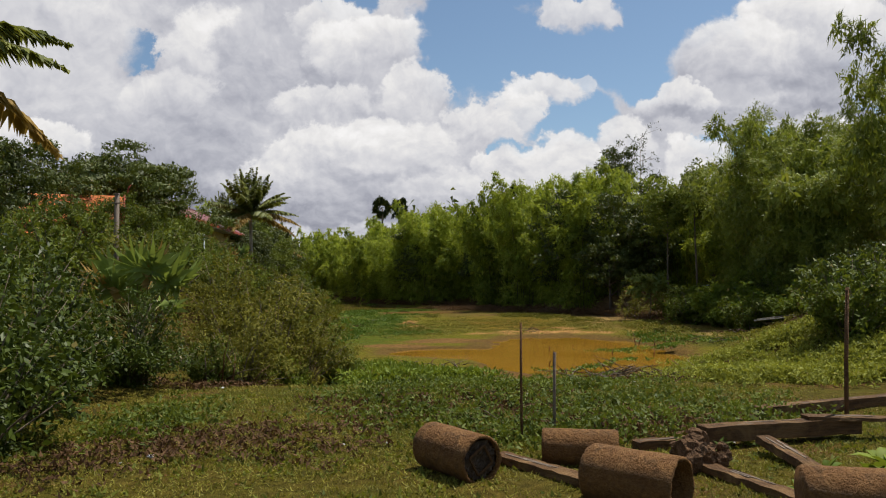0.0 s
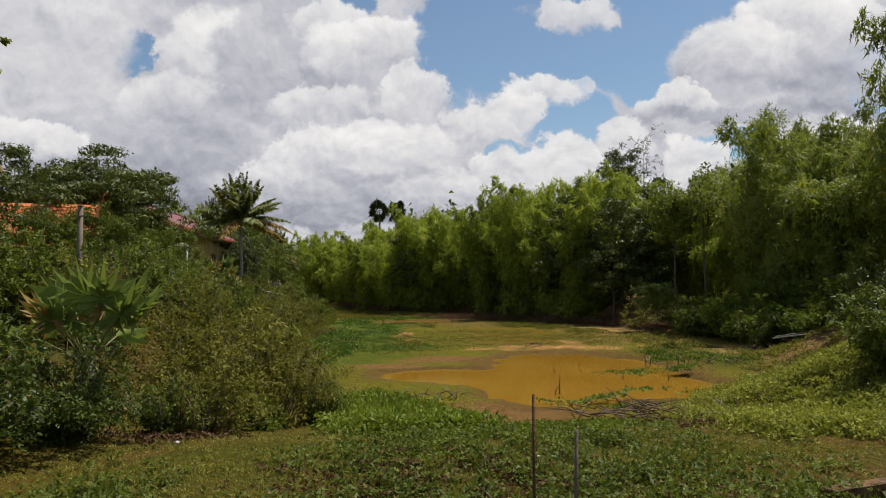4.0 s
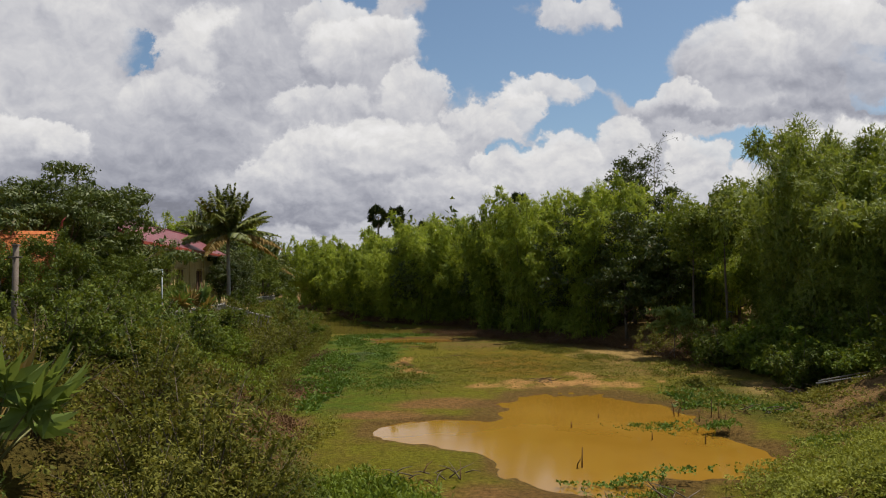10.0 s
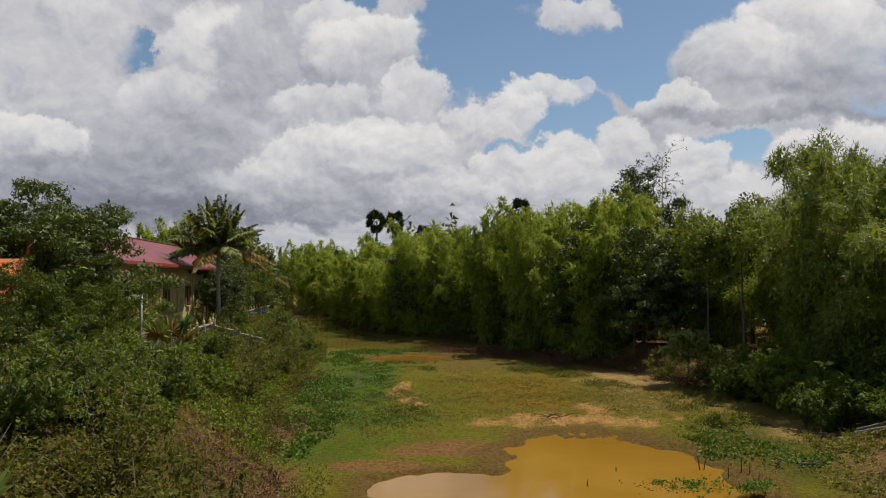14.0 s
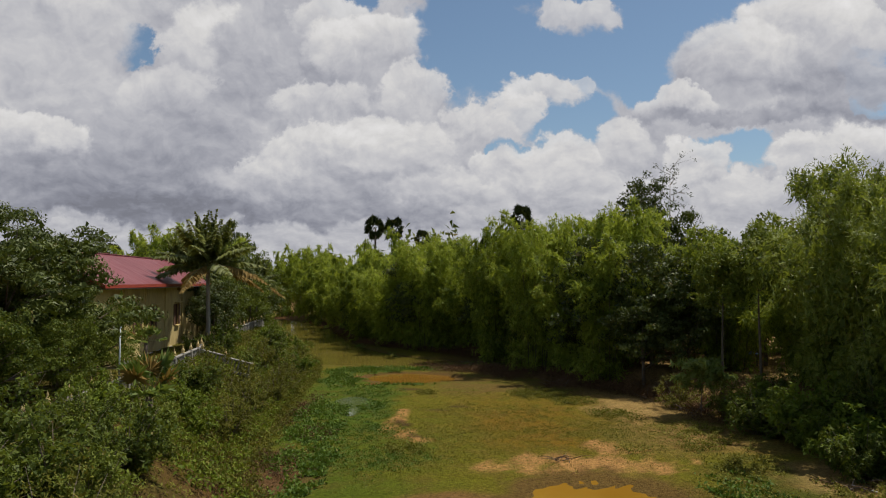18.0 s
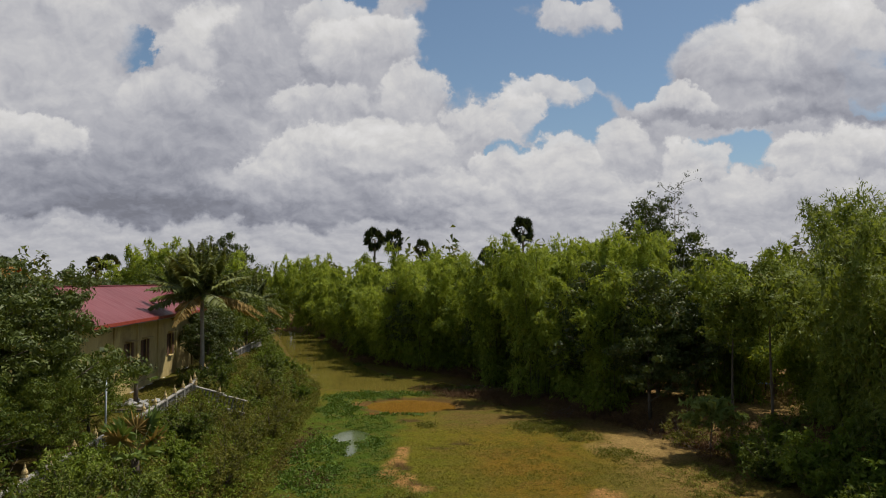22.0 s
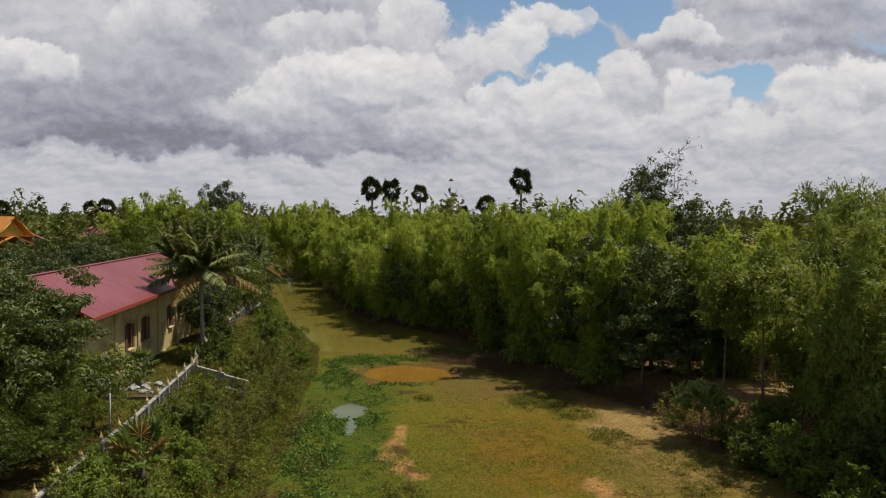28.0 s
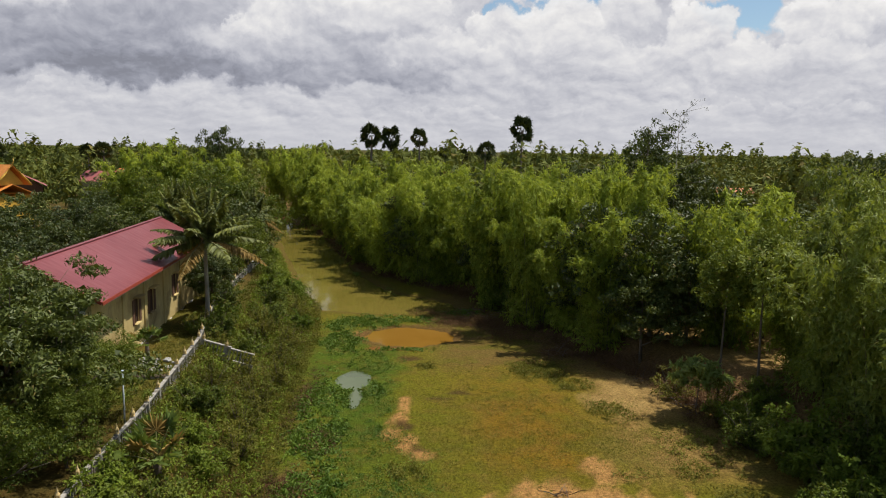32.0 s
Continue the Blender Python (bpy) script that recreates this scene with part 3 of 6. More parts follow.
def water_sheet(name, x0, x1, y0, y1, mat, label):
    """A flat sheet of water that shows where the land dips below it."""
    nx, ny = 12, 12
    V = [(x0 + (x1 - x0) * i / nx, y0 + (y1 - y0) * j / ny, WATER) for j in range(ny + 1) for i in range(nx + 1)]
    F = [(j * (nx + 1) + i, j * (nx + 1) + i + 1, (j + 1) * (nx + 1) + i + 1, (j + 1) * (nx + 1) + i) for j in range(ny) for i in range(nx)]
    tagged(mesh_object(name, V, F, mat, None, True), label, "water", kind="structure")


water_sheet("water_pond", -7, 17, 26, 56, M_POND, "shallow pond of opaque ochre muddy water")
water_sheet("water_pool", -9, 4, 85, 97.5, M_POOL, "small pool of orange muddy water")
water_sheet("water_puddle", -11, -3.5, 66, 82, M_PUDDLE, "still green marsh puddle mirroring the clouds")
water_sheet("water_river", -75, 8, 99, 225, M_RIVER, "slow green-brown creek bending away between banks")

# ---- plants: one of each kind is built, then copied ----
NOWHERE = pose(0, -120, 0)


def bamboo(name, height, spread_r, culms, puffs, seed, mat=None, sprays=15, blade=0.72):
    """A clump of arching culms, each carrying tufts of drooping leafy sprays that grow finer to the tip."""
    r = np.random.default_rng(seed)
    e = thing(name, NOWHERE, "dense clump of green bamboo with arching feathery culms", "bamboo", "bamboo hedge along the far bank")
    P, D, FC, IP, ID, IL = [], [], [], [], [], []
    for k in range(culms + 3):
        plume = k >= culms
        a = k * 2.399 + r.uniform(-0.5, 0.5)
        out = spread_r * (r.uniform(0.4, 1.1) if plume else math.sqrt((k + 0.6) / culms) * r.uniform(0.8, 1.15))
        h = height * (r.uniform(0.7, 0.95) if plume else r.uniform(0.62, 1.0) * (1.0 - 0.32 * (out / spread_r) ** 2))
        b0 = np.array([math.cos(a), math.sin(a), 0.0])
        base = b0 * out * 0.35
        ts = np.linspace(0, 1, 7)
        pa = np.array([base + b0 * out * (0.15 * t + 1.0 * t ** 2.6) + np.array([0, 0, h * (t - 0.17 * t ** 4)]) for t in ts])
        tubes("culm", [(pa, [0.055 * (1 - 0.85 * t) + 0.006 for t in ts])], M_CULM, e, 4)
        for q in range(puffs):
            t = (0.03 if k % 3 else 0.25) + (0.97 if k % 3 else 0.75) * ((q + r.uniform(0.1, 0.9)) / puffs) ** 0.9
            size = (1.45 - 0.25 * t) * r.uniform(0.6, 1.25)
            if plume:
                t = 0.5 + 0.5 * t
                size = (1.25 - 0.6 * t) * r.uniform(0.8, 1.2)
            c = np.array([np.interp(t, ts, pa[:, i]) for i in range(3)])
            away = unit(r.normal(size=(1, 3)) * np.array([1, 1, 0.2]) + b0 * 0.7)[0]
            c = c + away * size * 0.55
            for w in unit(r.normal(size=(max(3, round(sprays * min(1.25, size))), 3)) + np.array([0, 0, 0.25])):
                # a spray: leaves along a twig that leaves the tuft and bends down
                n = 12
                u = np.linspace(0.25, 1.0, n)[:, None]
                line = c + w * size * u * np.array([1, 1, 0.8]) - np.array([0, 0, 0.3 * size]) * u ** 2
                P.append(line + r.normal(size=(n, 3)) * 0.07 * size)
                D.append(w * 0.5 + np.array([0, 0, -0.15]) * u + r.normal(size=(n, 3)) * 0.55)
                FC.append(np.broadcast_to(w * 0.8 + np.array([0, 0, 0.6]), (n, 3)))
            # oversized leaves added inside each tuft to block light and darken the gaps
            w2 = unit(r.normal(size=(12, 3)))
            IP.append(c + w2 * size * 0.3 + np.array([0, 0, -0.2 * size]))
            ID.append(w2)
            IL.append(np.full(12, size * 0.34))
    P, D = np.concatenate(P), np.concatenate(D)
    P[:, 2] = np.maximum(P[:, 2], 0.1)
    leaves("foliage", P, D, r.uniform(0.34, 0.66, len(P)) * blade, r.uniform(0.1, 0.19, len(P)) * blade, mat or M_BAMBOO, e, 0.25, 0.3, 3, np.concatenate(FC))
    IL = np.concatenate(IL)
    leaves("inner_foliage", np.concatenate(IP), np.concatenate(ID), IL, IL * 0.7, mat or M_BAMBOO, e, 0.1, 2.0)
    return e


def tall(ob):
    """Height of a plant over its foot, but for the last stray tips."""
    return float(np.quantile([v.co.z for c in ob.children for v in c.data.vertices], 0.997))


def limbs(r, base, top, n, trunk_r, reach, first=0.35):
    """Trunk and forking limbs; returns the runs and the tips."""
    runs, tips = [], []
    base, top = np.array(base, float), np.array(top, float)
    knee = (base + top) / 2 + np.array([r.uniform(-0.2, 0.2), r.uniform(-0.2, 0.2), 0]) * reach * 0.3
    line = [base, base + (knee - base) * 0.5, knee, top]
    runs.append((line, [trunk_r, trunk_r * 0.8, trunk_r * 0.62, trunk_r * 0.12]))
    for k in range(n):
        t = first + (1 - first) * (k + 0.5) / n
        s = base + (top - base) * t
        a = k * 2.4 + r.uniform(-0.4, 0.4)
        d = np.array([math.cos(a), math.sin(a), r.uniform(0.25, 0.8)])
        ln = reach * (1.15 - 0.55 * t) * r.uniform(0.75, 1.1)
        m = s + d * ln * 0.5 + np.array([0, 0, -0.05 * ln])
        e = s + d * ln + np.array([0, 0, 0.1 * ln])
        rr = trunk_r * (0.55 - 0.3 * t)
        runs.append(([s, m, e], [rr, rr * 0.6, rr * 0.15]))
        tips += [m, e, e]
        for q in range(2):
            d2 = d + r.normal(size=3) * 0.6
            e2 = m + d2 * ln * 0.5
            runs.append(([m, (m + e2) / 2, e2], [rr * 0.5, rr * 0.35, rr * 0.1]))
            tips += [e2]
    tips.append(top)
    return runs, np.array(tips)


def tree(name, height, crown_r, n_limbs, per_tip, leaf, mat, seed, label, trunk_r=0.22, first=0.35, flat=0.6, puff=0.9, bark=None, category="tree", group=""):
    r = np.random.default_rng(seed)
    e = thing(name, NOWHERE, label, category, group)
    runs, tips = limbs(r, (0, 0, -0.3), (r.uniform(-0.3, 0.3), r.uniform(-0.3, 0.3), height * 0.93), n_limbs, trunk_r, crown_r, first)
    tubes("trunk", runs, bark or M_BARK, e, 6)
    P, D, IP, ID, FC = [], [], [], [], []
    for p in tips:
        for s in range(3):
            c = p + r.normal(size=3) * np.array([puff, puff, puff * flat]) * 0.75
            n = per_tip // 3
            q = unit(r.normal(size=(n, 3)))
            P.append(c + q * np.array([puff, puff, puff * flat]) * r.uniform(0.45, 0.8, (n, 1)))
            turn = r.normal(size=(n, 3)) * 0.8 + np.array([0, 0, -0.2])
            D.append(turn - q * (turn * q).sum(1, keepdims=True) * 0.7)
            FC.append(q + np.array([0, 0, 0.3]))
            # coarse leaves added within the crown only to stop light leaking through
            if per_tip > 40:
                w2 = unit(r.normal(size=(3, 3)))
                IP.append(c + w2 * puff * 0.15)
                ID.append(w2)
    P, D = np.concatenate(P), np.concatenate(D)
    if IP:
        leaves("inner_crown", np.concatenate(IP), np.concatenate(ID), puff * 0.42, puff * 0.34, mat, e, 0.1, 2.0)
    leaves("crown", P, D, r.uniform(0.7, 1.3, len(P)) * leaf, r.uniform(0.7, 1.2, len(P)) * leaf * 0.5, mat, e, 0.15, 0.4, 3, np.concatenate(FC))
    return e


def shrub(name, height, radius, stems, per_stem, leaf, width, mat, seed, label, low=0.25, category="shrub", feather=0.5, twig=None):
    """Stems fanning out of the ground with leaves along their upper part."""
    r = np.random.default_rng(seed)
    e = thing(name, NOWHERE, label, category, "shrubs on the bank")
    runs, P, D, IP = [], [], [], []
    for k in range(stems):
        a, out = r.uniform(0, 6.283), radius * math.sqrt(r.uniform(0.0, 1))
        d = np.array([math.cos(a), math.sin(a), 0])
        h = height * r.uniform(0.42, 1.08) * (1 - 0.4 * (out / radius) ** 2)
        pts = np.array([d * out * (0.15 + 0.85 * t ** 1.3) + np.array([0, 0, -0.1 + h * t ** 0.9]) for t in (0, 0.35, 0.7, 1)])
        runs.append((pts, [0.03, 0.022, 0.014, 0.004]))
        for _ in range(per_stem // 22):
            t = low + (1 - low) * r.uniform(0, 1) ** 0.8
            i = min(int(t * 3), 2)
            c = pts[i] + (pts[i + 1] - pts[i]) * (t * 3 - i) + r.normal(size=3) * radius * 0.07
            s = unit(r.normal(size=(1, 3)))[0] * np.array([1, 1, 0.5])
            n = 22
            P.append(c + s * np.linspace(0, feather, n)[:, None] + r.normal(size=(n, 3)) * 0.1)
            D.append(s * 0.5 + r.normal(size=(n, 3)) * 0.6)
            IP.append(c[None] + s * feather * 0.4 + r.normal(size=(2, 3)) * 0.1)
    tagged(tubes("woody_base", runs, twig or M_TWIG, e, 4), kind="stuff")
    P, D = np.concatenate(P), np.concatenate(D)
    P[:, 2] = np.maximum(P[:, 2], 0.03)
    IP = np.concatenate(IP)
    # larger leaves added inside as light blockers, so the shrub's gaps go dark
    leaves("inner_foliage", IP, unit(r.normal(size=IP.shape)), leaf * 1.25, leaf * 0.8, mat, e, 0.1, 2.0)
    leaves("foliage", P, D, r.uniform(0.7, 1.3, len(P)) * leaf, r.uniform(0.7, 1.3, len(P)) * width, mat, e, 0.15, 0.42, 3 if leaf > 0.19 and mat is not M_GLOSSY else 4)
    return e


def place(ob, x, y, turn, size=1.0, tall=1.0, sink=0.1, z=None):
    z = ground_at(x, y) if z is None else z
    return copy_thing(ob, pose(x, y, z - sink, 0, 0, turn) @ Matrix.Diagonal((size, size, size * tall, 1)))


def drop(*obs):
    """Remove the pattern plants that were only there to be copied."""
    for ob in obs:
        for o in (*ob.children_recursive, ob):
            bpy.data.objects.remove(o)


R = random.Random(11)
BAM = [bamboo("bamboo_clump", 14.0, 3.6, 12, 8, 21), bamboo("bamboo_clump", 12.5, 4.0, 13, 7, 22), bamboo("bamboo_clump", 15.0, 3.2, 11, 9, 23), bamboo("bamboo_clump", 11.0, 3.7, 12, 7, 24),
       bamboo("bamboo_clump", 13.0, 3.7, 13, 8, 25, M_SHADED_THICKET, 19, 0.52), bamboo("bamboo_clump", 14.5, 3.5, 12, 9, 26, M_SHADED_THICKET, 19, 0.52),
       bamboo("bamboo_clump", 12.5, 3.9, 10, 6, 27, None, 8, 1.15), bamboo("bamboo_clump", 14.0, 3.7, 10, 6, 28, None, 8, 1.15)]
OWN = [tall(b) for b in BAM]


def clump(k, x, y, top):
    """Bamboo whose tip reaches the height top."""
    f = (top - ground_at(x, y)) / OWN[k]
    place(BAM[k], x, y, R.uniform(0, 360), min(1.2, f), max(1.0, f / 1.2))


# near group: x, y, height of the tip
for x, y, top in ((29.5, 52.4, 7.5), (30.5, 55.5, 13), (28.9, 57.8, 15.8), (29.8, 63.8, 16.8), (31.5, 54.8, 15.5), (32.0, 63, 18), (33.8, 59.6, 16.5), (31.5, 70, 12), (33.6, 67.3, 19.3), (38, 62, 17.5), (42, 67, 18), (33.2, 43.6, 20.5), (36.5, 47, 17),
                  (28, 82, 15), (22.5, 93, 18), (23, 100.8, 18.5), (11.5, 96, 17), (8, 106, 17)):
    clump(4 + R.randrange(2) if y < 75 else R.randrange(4), x, y, top)
# front row along the far bank
for x, y, top in ((16.0, 84.5, 15.5), (14.2, 90, 14.5), (17.5, 93, 16.5), (13.0, 98, 14), (11.5, 102, 15), (15.0, 105, 17), (9.0, 108, 15.5), (6.5, 111.5, 15),
                  (11.0, 113, 17.5), (3.5, 116, 14.5), (0.0, 118.5, 15.5), (5.5, 121, 17), (-3.0, 121, 14.5), (-5.5, 125, 15), (-1.0, 128, 16.5), (-8.5, 129, 14), (-11.0, 134, 15), (-6.5, 136, 16.5),
                  (-12.5, 141, 15), (-15.0, 148, 14), (-11, 150, 16.5), (-16.5, 157, 14.5), (-18.0, 166, 13.5), (-13, 163, 16), (-22.5, 176, 13.5), (-19, 172, 14.5), (-27, 188, 14.5), (-32, 199, 14.5), (-24, 190, 15.5)):
    clump(R.randrange(4) if y < 140 else 6 + R.randrange(2), x + (1.5 if y < 140 else 0), y + (1.0 if y < 140 else 0), 1.0 + (top - 1.0) * R.choice((0.75, 0.88, 0.96, 1.04, 1.1)))
# rows behind; leafy trees stand between the bamboo there
MIXED = []
for y in range(74, 200, 11):
    xr = float(np.interp(y, RIGHT_Y, RIGHT_X))
    for j in range(4):
        x = xr + 10 + j * 11 + R.uniform(-3.5, 3.5)
        if 24 < x < 42 and 76 < y < 96:
            continue
        if j > 0 and R.random() < 0.5:
            MIXED.append((x, y))
            continue
        clump(R.randrange(4) if j == 0 and y < 130 else 6 + R.randrange(2), x, y + R.uniform(-3, 3), R.choice((10.5, 12.5, 14.5, 16.5)))

for x, y, h in ((-53, 144, 21), (-48, 150, 19.5), (-44, 146, 18.5), (-41, 153, 19), (-57, 150, 17), (-38, 214, 20), (-33, 210, 18), (-45, 222, 19), (-36, 224, 21), (-30, 205, 17), (38, 100, 16), (46, 72, 15), (52, 80, 17)):
    clump(6 + R.randrange(2), x, y, 0.95 * h)

DARK, LOOSE = "dark green broad-crowned tree with layered boughs", "mid-green leafy tree with a loose rounded crown"
NEAR = [tree("broadleaf_tree", 10.0, 4.4, 13, 300, 0.25, M_BROAD, 31, DARK, 0.26, 0.28, 0.5, 1.1), tree("broadleaf_tree", 9.0, 4.2, 13, 300, 0.25, M_BROAD, 32, DARK, 0.24, 0.25, 0.5, 1.1),
        tree("leafy_tree", 8.0, 3.4, 13, 270, 0.2, M_MID, 33, LOOSE, 0.2, 0.2, 0.7, 0.95)]
BROAD = [tree("broadleaf_tree", 10.0, 4.4, 12, 150, 0.36, M_BROAD, 34, DARK, 0.26, 0.24, 0.5, 1.15), tree("broadleaf_tree", 9.0, 4.2, 12, 150, 0.36, M_BROAD, 35, DARK, 0.24, 0.22, 0.5, 1.15),
         tree("leafy_tree", 8.0, 3.4, 12, 140, 0.3, M_MID, 36, LOOSE, 0.2, 0.2, 0.7, 1.0)]
# temple side: x, y, height, kind
for x, y, h, k in ((-31.5, 57, 7.6, 1), (-22.4, 33.5, 6.4, 1), (-22.8, 85.8, 4.6, 1), (-19.6, 43.6, 4.6, 2), (-20.6, 40.4, 4.2, 2), (-24.0, 89.5, 5.0, 0), (-24.3, 54.5, 6.4, 2), (-28, 58, 6.0, 2), (-33, 60, 6.2, 0), (-20.5, 51.5, 4.6, 2), (-36, 70, 6.5, 1), (-31, 45, 6.5, 2),
                   (-37, 80, 6.2, 0), (-43, 76, 6.8, 1), (-41, 90, 7.0, 0), (-38, 100, 7.2, 1), (-48, 88, 6.8, 0), (-52, 98, 7.2, 1), (-46, 104, 7.5, 0), (-57, 108, 7.0, 0), (-62, 96, 7.2, 1),
                   (-35, 112, 8.0, 2), (-42, 118, 8.5, 2), (-51, 120, 7.5, 0), (-61, 122, 7.5, 1), (-70, 114, 7.5, 0), (-33, 124, 9.5, 2), (-40, 132, 11, 2), (-30, 135, 9, 2), (-48, 138, 10.5, 2),
                   (-58, 142, 9.0, 2), (-36, 148, 10.5, 2), (-45, 156, 10, 2), (-40, 168, 9, 2), (-50, 175, 10, 2), (-48, 190, 9, 0), (-58, 200, 10, 2), (-66, 160, 9, 0), (-27.5, 93, 6.0, 1), (-21.8, 58.8, 3.6, 2), (-19.9, 55.8, 4.2, 2), (-18.7, 48.5, 4.0, 2), (-25.5, 52, 7.5, 2), (-25.8, 99, 5.6, 2),
                   (-24.5, 107, 5.6, 2), (-26.5, 114, 6.5, 1), (-29, 104, 7.5, 1), (-50, 184, 19, 0), (17.5, 89, 11, 1), (9.5, 109.5, 10, 0), (-2.5, 124.5, 10, 1), (19.6, 80.5, 7.2, 0), (21.6, 84.5, 9.2, 1), (24.5, 82.5, 8, 0), (-14, 152, 9.5, 2), (13.2, 100, 9, 2), (33, 84.5, 8.5, 2), (42, 78, 10, 2), (47, 86, 11, 2), (39, 92, 10, 0), (29.5, 91, 9, 2)):
    own = (10.0, 9.0, 8.0)[k]
    s = h / own
    place((NEAR if y < 66 else BROAD)[k], x, y, R.uniform(0, 360), s * R.uniform(1.0, 1.12) if s < 1.5 else 1.2, 1.0 if s < 1.5 else s / 1.2)

for x, y in MIXED:
    place(BROAD[R.choice((0, 1, 2, 2, 2))], x, y, R.uniform(0, 360), R.uniform(1.05, 1.4), R.uniform(0.9, 1.15))
# wide layered tree over the yard
spreading = tree("spreading_tree", 8.2, 5.6, 26, 400, 0.25, M_BROAD, 37, "wide dark green tree with flat layered boughs", 0.32, 0.18, 0.42, 1.2)
place(spreading, -23.7, 50.6, 15, 1.0, 10.1 / tall(spreading))

# tall thin tree, half bare, that stands over the hedge
bare = tree("tall_sparse_tree", 25.0, 3.6, 16, 9, 0.24, M_BROAD, 41, "tall thin half-bare tree with pale forked limbs", 0.19, 0.55, 0.7, 0.3, M_PALEBARK)
place(bare, 30.1, 104.4, 40)
full = tree("tall_leafy_tree", 21.5, 3.4, 14, 100, 0.36, M_BROAD, 43, "tall slender dark-leaved tree rising over the hedge", 0.2, 0.5, 0.8, 0.9)
place(full, 26.0, 104.0, 10)
place(full, 47.5, 98.0, 100, 0.8)
slim = tree("slim_tree", 13.6, 1.9, 9, 110, 0.3, M_MID, 44, "slim tree with a bare trunk and a small rounded crown", 0.13, 0.66, 0.8, 0.75)
place(slim, 25.2, 68.0, 0)
place(slim, 22.8, 69.8, 130, 0.95)
pale = tree("pale_leaved_sapling", 4.4, 1.9, 8, 30, 0.5, M_PALE, 42, "pale green large-leaved sapling among dry brush", 0.06, 0.45, 0.25, 0.45)
place(pale, 20.6, 68.6, 0, 1.0)

THORN, LEAFY, FRESH = "feathery grey-green thorny shrub with thin bare stems", "rounded leafy green bush", "bright green leafy bush"
FEATHER = [shrub("feathery_shrub", 3.9, 2.5, 28, 170, 0.17, 0.055, M_SHRUB, 51, THORN, 0.45, feather=0.85), shrub("feathery_shrub", 3.5, 2.7, 28, 170, 0.17, 0.055, M_SHRUB, 52, THORN, 0.42, feather=0.85),
           shrub("leafy_bush", 3.5, 2.4, 32, 180, 0.2, 0.085, M_MID, 53, LEAFY, 0.1, feather=0.35), shrub("leafy_bush", 2.6, 2.2, 30, 210, 0.17, 0.075, M_BRIGHT, 54, FRESH, 0.05, feather=0.35),
           shrub("leafy_bush", 3.5, 2.4, 40, 260, 0.15, 0.062, M_GLOSSY, 59, "dense dark bush with glossy narrow leaves", 0.08, feather=0.35)]
AFAR = [shrub("feathery_shrub", 3.8, 2.5, 26, 110, 0.2, 0.07, M_SHRUB, 55, THORN, 0.3), shrub("feathery_shrub", 3.4, 2.7, 26, 110, 0.2, 0.07, M_SHRUB, 56, THORN, 0.25),
        shrub("leafy_bush", 3.5, 2.4, 28, 110, 0.26, 0.11, M_MID, 57, LEAFY, 0.1), shrub("leafy_bush", 2.6, 2.2, 28, 110, 0.26, 0.12, M_BRIGHT, 58, FRESH, 0.05)]
AFAR.append(AFAR[2])
